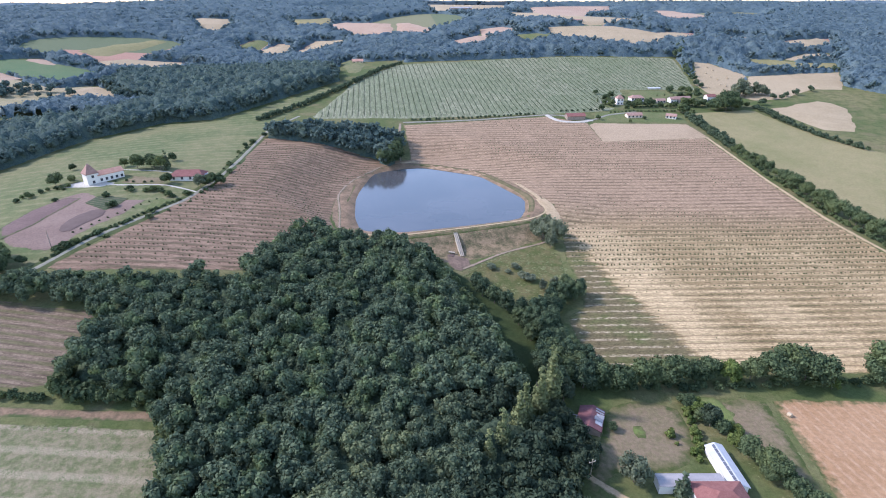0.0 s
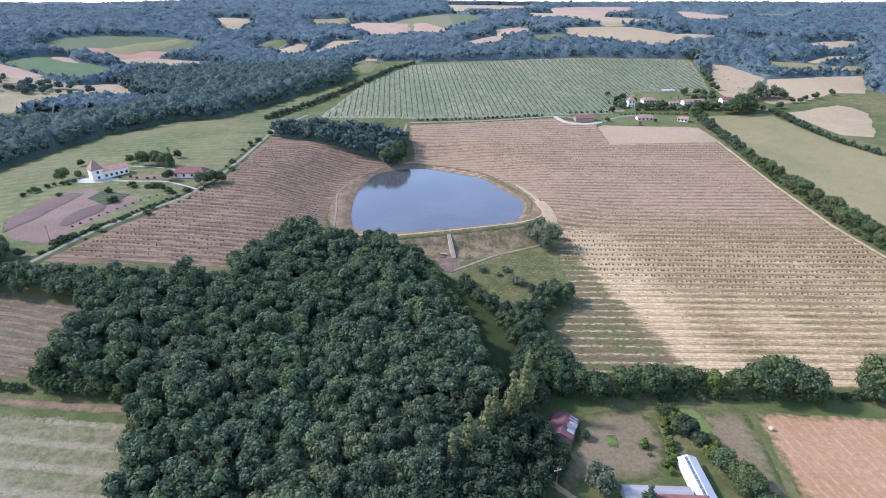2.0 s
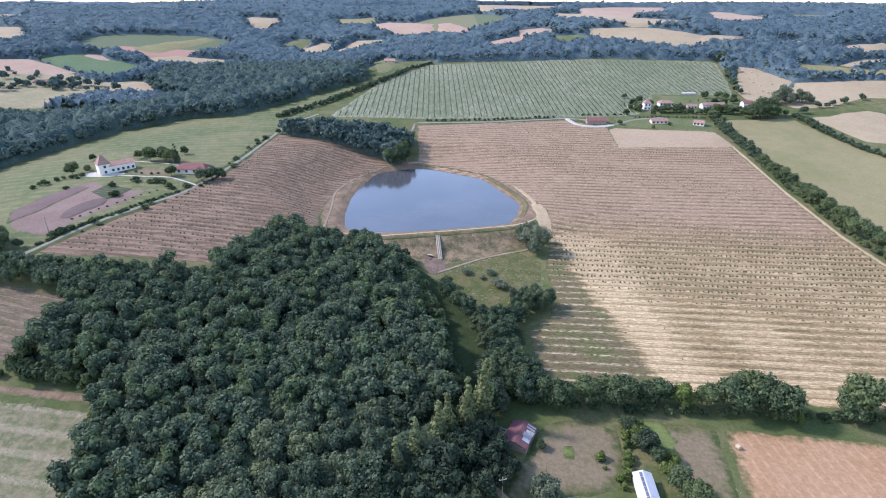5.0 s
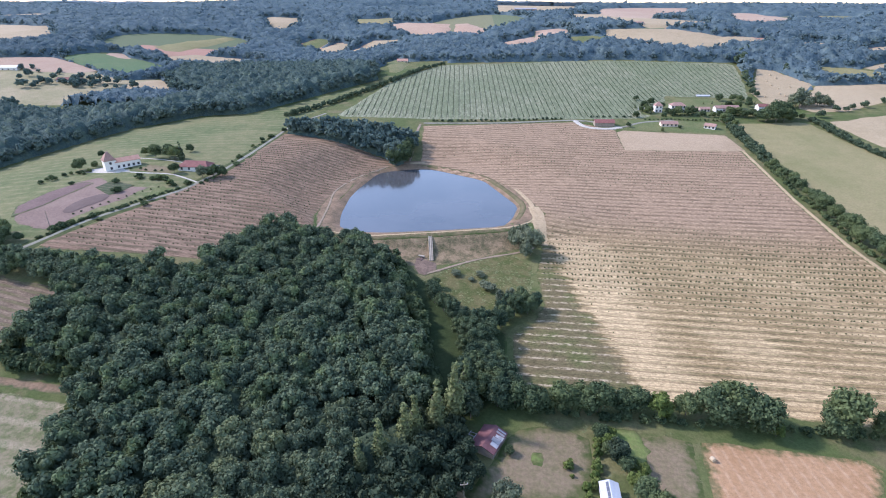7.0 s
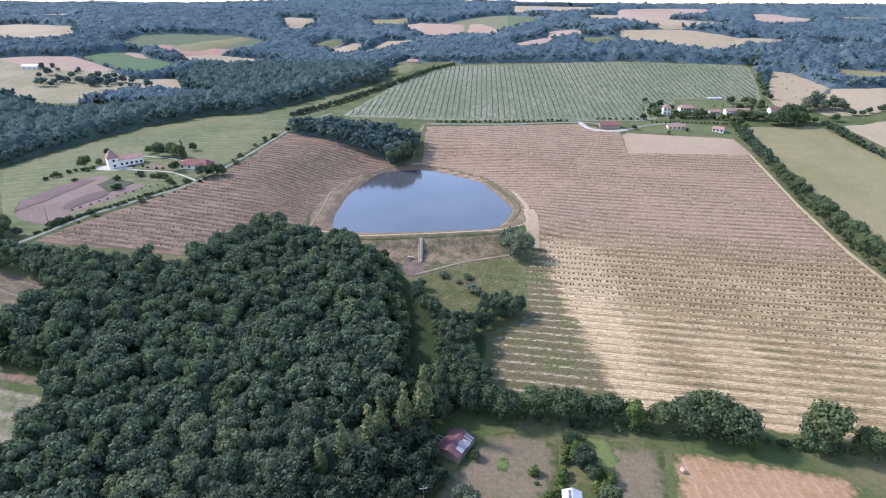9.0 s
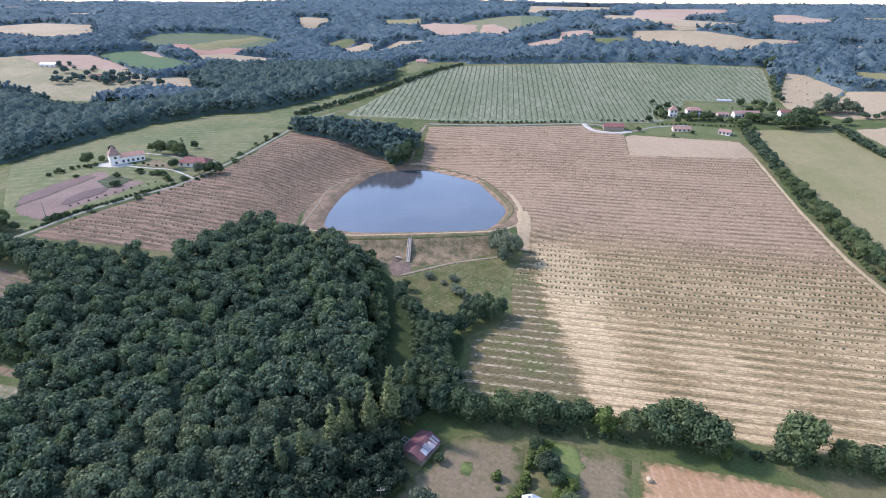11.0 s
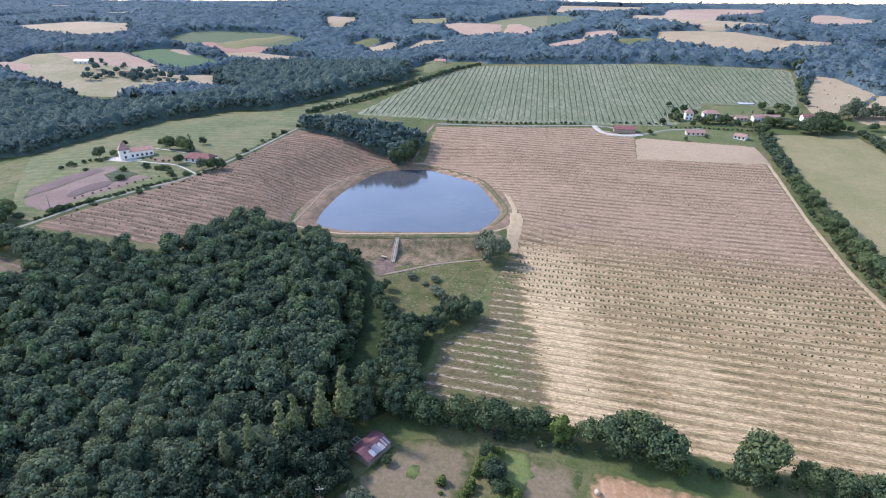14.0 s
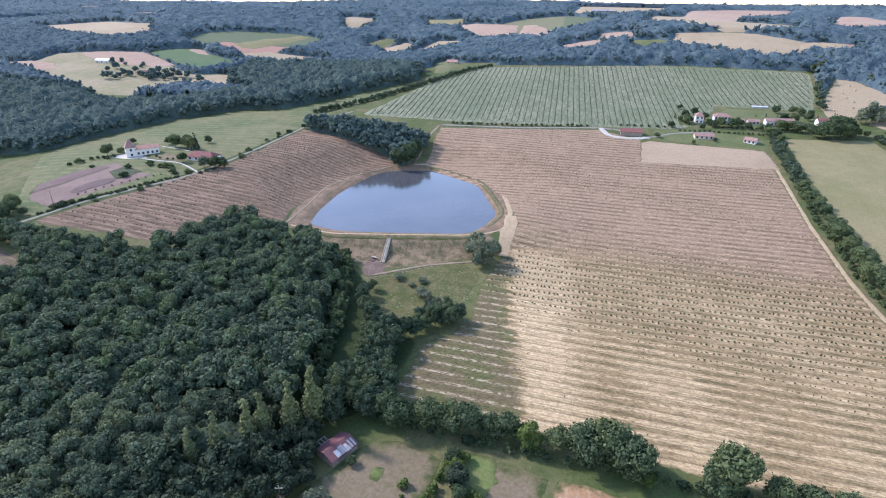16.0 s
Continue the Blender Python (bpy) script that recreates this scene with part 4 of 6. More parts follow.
OAKS = [leafy(np.random.default_rng(40 + i), round_lobes(np.random.default_rng(50 + i), 4.0, 12.0, 3.0, 13), 760, 0.42, -0.5) for i in range(5)]
if len(rest):
    joined("wood", OAKS, fx[rest], fy[rest], np.random.default_rng(5).uniform(0.82, 1.15, len(rest)), WOODS, "dense dark green oak wood behind the pond dam", "wood")


def crown_tops(x, y, gap, tall, crown, seed):
    """The height of a closed leaf cover over trees on a loose lattice."""
    best = np.zeros(np.shape(x))
    i0, j0 = np.floor(x / gap), np.floor(y / gap)
    for di in (-1, 0, 1):
        for dj in (-1, 0, 1):
            i, j = i0 + di, j0 + dj
            h = [np.abs(np.sin(i * a + j * b + seed) * 43758.5453) % 1 for a, b in ((127.1, 311.7), (269.5, 183.3), (74.7, 246.1))]
            dx, dy = x / gap - i - 0.2 - 0.6 * h[0], y / gap - j - 0.2 - 0.6 * h[1]
            d = (dx * dx + dy * dy) / (0.62 + 0.3 * h[2]) ** 2
            best = np.maximum(best, tall * (0.72 + 0.4 * h[2]) + crown * (np.sqrt(np.clip(1 - d, 0, 1)) - 1))
    return best


def depth_in(poly, margin=0.0):
    return lambda x, y: np.where(inside(poly, x, y), off_line(poly, x, y, True), -1.0) - margin


def canopy(name, area, box_of, step, gap, tall, crown, leaves, size, material, label, seed, category="woodland"):
    """One closed cover of crowns over the land, lower towards its edge; area(x, y) is how deep a place lies in it."""
    r = np.random.default_rng(seed)
    x0, y0, x1, y1 = box_of
    x, y = np.meshgrid(np.arange(x0, x1, step), np.arange(y0, y1, step))
    x, y = x + r.uniform(-0.35, 0.35, x.shape) * step, y + r.uniform(-0.35, 0.35, x.shape) * step
    deep = area(x.ravel(), y.ravel()).reshape(x.shape)
    on = deep > 0
    top = (crown_tops(x, y, gap, tall, crown, seed) + r.normal(0, 0.17 * crown, x.shape)) * (0.35 + 0.65 * smooth(0, 1.1 * gap, deep))
    z = land(x.ravel(), y.ravel()).reshape(x.shape) + np.where(on, top, -0.3)
    ids = np.arange(x.size).reshape(x.shape)
    q = np.stack([ids[:-1, :-1], ids[:-1, 1:], ids[1:, 1:], ids[1:, :-1]], -1).reshape(-1, 4)
    q = q[on.ravel()[q].any(1)]
    used = np.unique(q)
    back = np.zeros(x.size, int)
    back[used] = np.arange(len(used))
    verts = np.stack([x.ravel(), y.ravel(), z.ravel()], 1)[used]
    spot = r.choice(np.flatnonzero(on.ravel()), leaves)
    c = np.stack([x.ravel(), y.ravel(), z.ravel()], 1)[spot] + r.normal(0, 1, (leaves, 3)) * np.array([step * 0.5, step * 0.5, 0.12 * crown])
    n = r.normal(0, 0.6, (leaves, 3)) + np.array([0, -0.3, 1.0])
    a = np.cross(n, r.normal(size=(leaves, 3)))
    a /= np.linalg.norm(a, axis=1)[:, None]
    b = np.cross(n, a)
    b /= np.linalg.norm(b, axis=1)[:, None]
    s = size * r.uniform(0.6, 1.4, (leaves, 1))
    cards = np.stack([c - a * s, c - b * s * 0.7, c + a * s, c + b * s * 0.7], 1).reshape(-1, 3)
    more = np.arange(leaves * 4).reshape(-1, 4) + len(verts)
    return tagged(new(name, mesh_of(name, np.concatenate([verts, cards]), [back[q], more], material)), label, category, kind="stuff")


canopy("understorey", depth_in(FOREST, 2.0), (-112, 48, 36, 212), 1.25, 5.2, 7.4, 3.4, 26000, 0.4,
       UNDERLEAF, "dark green lower leaves filling the oak wood", 90, "wood")
MID = [leafy(np.random.default_rng(60 + i), round_lobes(np.random.default_rng(70 + i), 4.6, 11.5, 0.5, 6), 100, 1.15) for i in range(6)]
STRIP = [(-175, 169), (-157, 168), (-146, 166), (-106, 165), (-106, 153), (-147, 157), (-175, 160)]
x, y = scatter(STRIP, 4.2, 11)
EDGE = [leafy(np.random.default_rng(140 + i), round_lobes(np.random.default_rng(150 + i), 3.8, 10.0, 0.2, 12), 560, 0.5, -0.8) for i in range(4)]
joined("wood_strip", EDGE, x, y, np.random.default_rng(6).uniform(0.7, 0.95, len(x)), WOODS, "dark green strip of broadleaf trees between fields", "trees")
COPSE = [(-113, 352), (-70, 357), (-30, 360), (-29, 345), (-28, 328), (-32, 322), (-37, 326), (-42, 333), (-52, 335), (-79, 338), (-112, 346)]
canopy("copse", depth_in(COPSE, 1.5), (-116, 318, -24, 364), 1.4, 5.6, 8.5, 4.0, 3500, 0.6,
       HAZEMIDCANOPY, "dark green lower leaves filling the copse", 91, "trees")
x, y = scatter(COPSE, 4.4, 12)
joined("copse", MID, x, y, np.random.default_rng(7).uniform(0.8, 1.12, len(x)), HAZEMIDWOODS, "dark green copse at the head of the pond", "trees")
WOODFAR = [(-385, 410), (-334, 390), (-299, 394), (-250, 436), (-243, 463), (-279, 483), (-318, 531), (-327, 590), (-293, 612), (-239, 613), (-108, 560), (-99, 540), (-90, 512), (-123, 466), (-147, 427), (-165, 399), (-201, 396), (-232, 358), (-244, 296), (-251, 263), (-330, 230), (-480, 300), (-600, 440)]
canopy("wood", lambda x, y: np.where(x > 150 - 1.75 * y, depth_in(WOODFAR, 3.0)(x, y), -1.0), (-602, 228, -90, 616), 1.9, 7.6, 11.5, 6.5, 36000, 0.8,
       HAZEMIDCANOPY, "long dark green broadleaf wood along a meadow", 92, "wood")
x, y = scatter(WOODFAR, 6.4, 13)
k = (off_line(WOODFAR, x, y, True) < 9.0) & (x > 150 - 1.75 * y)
joined("wood_edge", MID, x[k], y[k], np.random.default_rng(8).uniform(0.75, 1.1, k.sum()), HAZEMIDWOODS, "dark green broadleaf trees at the edge of a long wood", "trees")

# woods that fill the land between the far fields
OPEN = [[(-28, 386), (-36, 396), (-128, 395), (-102, 500), (-60, 590), (22, 601), (124, 616), (246, 614), (232, 500), (330, 540), (420, 400), (280, 300), (190, 300), (178, 372)], WOODFAR,
        [(-170, 395), (-150, 425), (-125, 463), (-95, 508), (-112, 560), (-100, 606), (-40, 606), (-40, 584), (-62, 550), (-84, 490), (-104, 440), (-130, 390)]]


def wooded(lo, hi):
    """How far inside the woods a place lies; unwooded fields come in loose patches."""
    def area(x, y):
        deep = np.full(x.shape, 40.0)
        patch = np.sin(x / 83 + y / 140 + 2) + np.sin(y / 61 - x / 190) + 0.6 * np.sin(x / 41 - y / 90)
        deep = np.where(y > 640, np.minimum(deep, (1.3 - patch) * 45), deep)
        for poly in CLEARED + OPEN:
            px, py = [p[0] for p in poly], [p[1] for p in poly]
            k = np.flatnonzero((x > min(px) - 25) & (x < max(px) + 25) & (y > min(py) - 25) & (y < max(py) + 25))
            if len(k):
                deep[k] = np.minimum(deep[k], np.where(inside(poly, x[k], y[k]), -1.0, off_line(poly, x[k], y[k], True)))
        return np.where((x < 0.86 * y + 60) & (x > 110 - 1.64 * y) & (y > lo) & (y < hi), deep, -1.0)
    return area


LONE = [leafy(np.random.default_rng(80 + i), round_lobes(np.random.default_rng(85 + i), 4.4, 9.5, 0.0, 3), 22, 1.25, -0.3, 0.9, (0.75, 1.15)) for i in range(6)]
rng = np.random.default_rng(21)
for lo, hi, step, gap, tall, leaves, size in ((428, 704, 2.4, 7.6, 9.0, 46000, 0.95), (696, 1010, 3.6, 9.0, 8.5, 26000, 1.4), (1000, 1420, 6.5, 14.0, 9.0, 9000, 2.6)):
    canopy("woodland", wooded(lo, hi), (-1.66 * hi, lo, 0.9 * hi + 40, hi), step, gap, tall, tall * 0.6, leaves, size, HAZECANOPY, "wooded hills between fields, leaves tinted for haze", int(lo))
    x, y = np.meshgrid(np.arange(-1.66 * hi, 0.9 * hi + 40, gap * 0.85), np.arange(lo, hi, gap * 0.85))
    x, y = (x + rng.uniform(-0.45, 0.45, x.shape) * gap).ravel(), (y + rng.uniform(-0.45, 0.45, x.shape) * gap).ravel()
    deep = wooded(lo, hi)(x, y)
    k = (deep > 0) & ((deep < gap) | (rng.uniform(size=len(x)) < (0.34 if hi < 800 else 0.16))) & (hi < 1400)
    if k.any():
        joined("far_trees", LONE, x[k], y[k], rng.uniform(0.6, 1.15, k.sum()), HAZEWOODS, "crowns of trees along far fields, leaves tinted for haze")


def wild(x, y):
    w = np.sin(x / 190 + 1) + np.sin(y / 260 + x / 500) + np.sin((x - y) / 330) + 0.6 * np.sin(x / 71 + y / 120)
    return np.where((x < 0.86 * y + 60) & (x > 110 - 1.64 * y) & (np.hypot(x, y) < 4900), (w + 0.45) * 80, -1.0)


canopy("woodland", wild, (-5000, 1400, 4200, 4900), 21.0, 44.0, 12.0, 6.0, 4000, 7.0, HAZEHILLS, "distant wooded hills on the skyline, coloured haze blue", 95)

drape("rough_meadow", [(74, 121), (84, 123.5), (90.5, 122), (90, 110), (87.5, 92), (84, 88), (80, 97), (75.5, 106), (73, 113)], DRYLAWN, "dry rough grass beside the stubble field", step=1.5, lift=0.16, clear=False, category="grassland")
drape("green_patch", [(49.5, 112.5), (52.5, 113.2), (54, 110.5), (52.5, 107), (50, 107.5), (48.8, 110)], FRESH, "patch of fresh green grass on the lawn", step=1.5, lift=0.3, clear=False, category="grass")
# ---- single trees, hedges and bushes ----
def row(key, line, gap, seed, size, label, group, spread=0.8, category="tree", name="tree", squash=1.0):
    r = random.Random(seed)
    for x, y in along(line, gap, seed, spread):
        plant(key, x, y, size * r.uniform(0.78, 1.18), label, category, group, name, squash)


row("hedge_oak", [(189, 300), (190, 275), (192.5, 252), (196, 228), (203, 195), (210, 150)], 5.2, 31, 0.92, "dark green tree in a field hedge beside the vineyard", "trees of the long hedge", 1.6)
row("hedge_oak", [(186, 425), (186.5, 386), (187.5, 345), (188.5, 300)], 5.5, 32, 0.56, "small dark green tree in a field hedge", "trees of the long hedge", 1.2)
row("bush", [(184.5, 420), (184, 386), (185, 310), (188.5, 252), (193, 225), (204, 165)], 3.2, 33, 0.95, "low green bush at the foot of a hedge", "bushes of the long hedge", 0.9, "bush", "bush")
row("hedge_oak", [(250, 446), (252, 410), (258, 372), (268, 345)], 6.5, 34, 0.42, "small dark tree in a pasture hedge", "trees of the pasture hedge", 1.0)
row("bush", [(248, 446), (251, 400), (257, 368), (270, 340)], 3.5, 35, 1.1, "low green bush in a pasture hedge", "bushes of the pasture hedge", 0.9, "bush", "bush")
row("bush", [(-131, 391), (-117, 414), (-101, 446), (-80, 496), (-58, 556), (-42, 584)], 4.0, 36, 1.35, "dense dark green bush in the vineyard hedge", "bushes of the vineyard hedge", 1.0, "bush", "bush")
row("bush", [(-24, 396), (20, 406), (70, 421)], 3.6, 37, 0.62, "low green hedge bush below the vineyard", "bushes below the green vineyard", 0.8, "bush", "bush")
r = random.Random(77)
for line, n in (([(-154, 170), (-144, 193), (-131, 216), (-121, 236), (-116.5, 264), (-116, 296), (-117.5, 340)], 26), ([(-141, 188), (-124.5, 219), (-115, 238), (-111, 268), (-111, 300)], 14)):
    spots_on = along(line, 2.0, n, 0.5)
    for x, y in r.sample(spots_on, n):
        plant("bush", x, y, r.choice((0.25, 0.32, 0.4, 0.5, 0.75)), "small dark bush on the lane verge", "bush", "bushes along the lane", "bush", 1.5)

row("bush", [(-148, 181), (-141.5, 199), (-130, 221), (-120, 240)], 2.1, 58, 0.42, "low dense bush on the lane verge", "hedge along the lane", 0.5, "bush", "bush", 1.3)
for x, y, s in ((-147.0, 189.5, 0.8), (-145.2, 192.5, 0.9), (-143.8, 195.5, 0.7)):
    plant("bush", x, y, s, "dark green bush beside the lane", "bush", "bushes along the lane", "bush", 1.5)
EDGE_LINES = ([(-110, 152), (-106, 139), (-104, 121), (-99, 118), (-77, 115.5), (-69.5, 108.5), (-66, 100), (-61, 87), (-55, 70)], [(-16, 207), (-5, 203), (1, 188), (6, 176), (13, 158), (18, 142), (22, 128)], [(-66, 171), (-64, 184), (-57, 203), (-34, 203)])
for n, line in enumerate(EDGE_LINES):
    row("bush", line, 3.4, 140 + n, 1.75, "dark green shrub along the edge of the wood", "shrubs of the wood edge", 0.8, "shrub", "shrub")

BROAD = "broad dark green oak in the hedge between vineyard and lawn"
for x, y, s in ((49.5, 126.5, 0.86), (45.0, 128.5, 0.8), (57.5, 128.5, 0.82), (62.5, 129.5, 0.78), (67.5, 129.5, 0.85), (74.0, 130.5, 0.66), (78.0, 131.5, 0.7), (91.0, 132.0, 0.72),
                (98.0, 131.0, 0.98), (102.5, 133.0, 1.02), (107.0, 131.5, 1.08), (110.0, 129.5, 0.92), (131.0, 133.0, 1.12), (128.5, 131.0, 0.85), (140.5, 131.5, 0.7), (147.0, 131.0, 0.75), (154.0, 131.5, 0.7), (162.0, 131.0, 0.72)):
    plant("hedge_oak", x, y, s * 1.14, BROAD, group="oaks of the cross hedge")
for x, y, s in ((84.0, 130.5, 0.92), (112.5, 127.6, 0.55)):
    plant("bright", x, y, s, "bright green broadleaf tree in the cross hedge", group="bright trees of the cross hedge")
row("bush", [(-140, 117.5), (-118, 117), (-106, 116.5)], 2.2, 40, 0.85, "low green hedge bush along the farm track", "bushes of the farm track", 0.7, "bush", "bush")
row("bush", [(40, 126), (70, 127.5), (95, 129), (118, 130), (126, 131), (150, 129.5), (175, 130)], 3.4, 41, 0.9, "low green undergrowth bush beneath hedge trees", "bushes of the cross hedge", 0.9, "bush", "bush")
for x, y, s in ((42.5, 136.5, 0.85), (39.5, 141.5, 0.8), (36.5, 146.0, 0.85), (43.5, 132.0, 0.85), (37.5, 137.0, 0.95), (33.5, 137.5, 1.0), (38.5, 132.0, 0.95), (29.8, 131.0, 1.0), (34.0, 129.0, 0.95), (31.5, 124.5, 0.95), (40.3, 127.3, 0.95), (33.0, 142.6, 0.95), (30.0, 137.0, 0.85), (28.5, 149.5, 0.72),
                (32.7, 151.0, 1.0), (35.0, 155.0, 1.05), (29.5, 156.0, 0.95), (32.4, 160.5, 1.0), (36.3, 163.5, 0.85), (27.0, 163.0, 0.8), (22.5, 168.0, 0.8), (40.5, 168.5, 0.75), (39.0, 165.5, 0.7), (38.5, 172.0, 0.7), (41.5, 177.5, 0.7), (50.5, 178.5, 0.7), (25.5, 158.5, 0.7), (43.5, 173.5, 0.85), (48.0, 175.0, 0.85), (45.5, 179.0, 0.85), (36.5, 150.0, 0.7)):
    plant("valley", x, y, s * 0.92, "dark green tree on the valley floor below the dam", group="trees of the valley")
for x, y, s in ((12.5, 183.0, 0.62), (14.5, 177.5, 0.72), (18.5, 172.5, 0.72), (13.0, 188.5, 0.45)):
    plant("valley", x, y, s, "young dark green tree in the clearing", group="trees of the valley")
for x, y, s in ((41.5, 180.5, 0.85), (37.5, 182.5, 0.6), (45.0, 183.5, 0.6), (44.0, 222.0, 1.6), (48.5, 219.0, 1.55), (41.0, 226.5, 1.0), (51.0, 227.0, 1.0), (46.5, 216.0, 0.9)):
    plant("grey", x, y, s, "pale grey green willow beside the dam", group="willows by the dam", squash=0.78)
for x, y, s in POPLARS:
    plant("poplar", x, y, s, "tall narrow poplar at the edge of the wood", group="poplars by the wood", squash=1.15)
for x, y, s in ((32.0, 111.5, 0.6), (33.0, 106.0, 0.72), (31.0, 100.5, 0.8), (35.5, 104.5, 0.45), (28.5, 115.5, 0.6), (31.0, 116.0, 0.5), (33.5, 121.5, 0.75), (27.0, 106.5, 0.85), (35.0, 100.0, 0.5), (30.0, 94.0, 0.85), (33.5, 108.5, 0.6), (30.0, 110.0, 0.75), (34.0, 97.5, 0.65), (37.0, 102.0, 0.5), (26.5, 101.0, 0.9)):
    plant("dark", x, y, s, "tree beside a shed with leaves darkened for shade", group="trees round the shed")
r = random.Random(88)
for x, y, s in ((19.5, 199.0, 0.3), (29.0, 199.5, 0.3), (33.0, 190.0, 0.4), (31.0, 193.0, 0.28), (26.0, 196.0, 0.2)):
    plant("grey", x, y, s, "low grey scrub bush in the clearing", "bush", "scrub of the clearing", "bush", 1.9)
# sheet coloured dark where trees shade the valley floor
drape("valley_grass", [(-9, 205), (-5, 188), (1, 172), (7, 155), (12, 140), (17, 124), (30, 120), (36, 124), (42, 132), (42, 146), (42, 162), (34, 168), (24, 172), (14, 186), (4, 197)], SHADEGRASS, "valley floor grass, coloured dark for tree shade", step=2.0, lift=0.16, clear=False, category="grassland")
for x, y, s in ((-33.0, 324.5, 1.25), (-29.5, 329.5, 1.3), (-36.0, 329.0, 1.1)):
    plant("hedge_oak", x, y, s, "broad green oak at the head of the pond", group="oaks at the pond head")
plant("grey", 44.6, 94.2, 0.98, "round pale green tree beside the drive")
plant("hedge_oak", 44.2, 110.8, 0.28, "small dark bush at the shed wall", "bush", name="bush")
plant("light_bush", 58.5, 108.8, 0.85, "bright yellow green bush on the dry lawn", "bush", name="bush")
plant("light_bush", 59.2, 106.0, 0.36, "small yellow green bush on the dry lawn", "bush", name="bush")
plant("cypress", 54.2, 90.0, 0.95, "grey green conifer beside the farmhouse", squash=1.5)
for x, y, s in ((67.5, 119.5, 0.46), (70.5, 112.5, 0.66), (72.0, 110.0, 0.5), (66.5, 121.5, 0.34), (68.5, 114.5, 0.42)):
    plant("dark" if x == 70.5 else "hedge_oak", x, y, s, "dense shrub in the hedge behind the farmhouse", "shrub", "shrubs behind the farmhouse", "shrub")
for x, y, s in ((69.3, 117.0, 0.52), (74.0, 110.5, 0.42), (76.4, 109.5, 0.4), (73.4, 105.5, 0.48), (70.0, 121.0, 0.36), (75.2, 107.5, 0.34)):
    plant("bright", x, y, s, "bright green shrub behind the farmhouse", "shrub", "shrubs behind the farmhouse", "shrub")
for x, y, s in ((75.6, 102.0, 0.66), (78.0, 98.5, 0.72), (79.3, 94.5, 0.66), (80.0, 90.0, 0.64), (82.5, 86.0, 0.6), (77.0, 95.0, 0.5)):
    plant("hedge_oak", x, y, s, "dense dark green tree beside the stubble field", group="trees beside the stubble field")
row("light_bush", [(62.3, 100.5), (64.7, 106), (65.6, 112), (66.4, 119.5)], 1.6, 43, 0.72, "bright green scrub along the lawn edge", "scrub along the lawn", 0.7, "bush", "bush")
drape("green_patch", [(67, 124), (77, 124.5), (80, 117), (77.5, 109.5), (73, 112), (69, 118)], FRESH, "patch of fresh green grass behind the shrubs", step=1.5, lift=0.3, clear=False, category="grass")

# the manor's garden, the lane corner and the hamlet
for x, y, s in ((-190.0, 258.5, 0.78), (-193.0, 242.5, 0.34), (-197.8, 285.0, 0.4), (-170.6, 286.5, 0.52), (-161.0, 281.5, 0.85), (-155.8, 286.0, 0.75), (-152.2, 281.5, 0.8), (-148.0, 280.0, 0.86), (-149.0, 296.0, 0.5), (-184.0, 262.5, 0.4), (-187.0, 266.0, 0.34)):
    plant("hedge_oak", x, y, s, "dark green garden tree near the manor", group="garden trees of the manor")
plant("cypress", -144.7, 280.5, 1.35, "dark columnar cypress near the manor")
for x, y, s in ((-135.2, 258.5, 0.6), (-117.3, 254.5, 0.9), (-113.5, 258.0, 0.72), (-109.7, 260.0, 0.62)):
    plant("grey" if x == -117.3 else "hedge_oak", x, y, s, "green tree beside the barn", group="trees by the barn")
for x, y, s in ((-148.6, 249.0, 1.0), (-146.5, 247.0, 0.7), (-140.2, 247.0, 0.8), (-137.8, 248.0, 1.0), (-135.9, 249.4, 0.9), (-133.8, 248.0, 0.8), (-131.0, 245.5, 0.7), (-127.5, 242.5, 1.0), (-125.0, 241.5, 0.7), (-155.0, 240.0, 0.9), (-146.5, 229.0, 1.1), (-176.5, 236.5, 0.7)):
    plant("bush", x, y, s, "round dark garden bush below the drive", "bush", "bushes below the drive", "bush", 1.2)
row("bush", [(-165, 262), (-150, 258.5), (-141, 260)], 5.2, 45, 0.5, "small dark garden bush on the lawn", "garden bushes", 1.8, "bush", "bush")
row("bush", [(-198, 238), (-191, 250), (-184, 256), (-180, 252)], 3.2, 46, 0.7, "small dark garden bush near the manor", "garden bushes", 1.5, "bush", "bush")
row("bush", [(-150, 202), (-143, 216), (-136, 230), (-130, 240)], 3.6, 47, 0.3, "small shrub along the garden edge", "garden shrubs", 0.4, "bush", "bush")
for x, y, s in ((-160.5, 178.5, 0.85), (-157.0, 173.5, 0.8), (-165.0, 184.0, 0.75), (-153.5, 180.0, 0.4), (-170, 176, 0.9), (-142.5, 195.8, 0.26), (-145.0, 193.0, 0.24)):
    plant("hedge_oak", x, y, s, "dark green tree at the corner of the lane", group="trees at the lane corner")
for x, y, s in ((-114.0, 349.0, 0.4), (-117.5, 335.0, 0.28), (-118.5, 326.0, 0.34), (-118.0, 312.0, 0.24)):
    plant("hedge_oak", x, y, s, "small dark tree along the lane", group="trees along the lane")
for x, y, s in ((-33.5, 323.0, 1.05), (-30.5, 329.0, 0.95), (-29.0, 335.0, 0.95), (-28.5, 342.0, 0.9), (-28.0, 349.0, 0.85), (-28.5, 356.0, 0.8)):
    plant("valley", x, y, s * (1.2 if y > 326 else 0.7), "green tree at the head of the pond", group="trees at the pond head", squash=0.8 if y > 326 else 1.0)
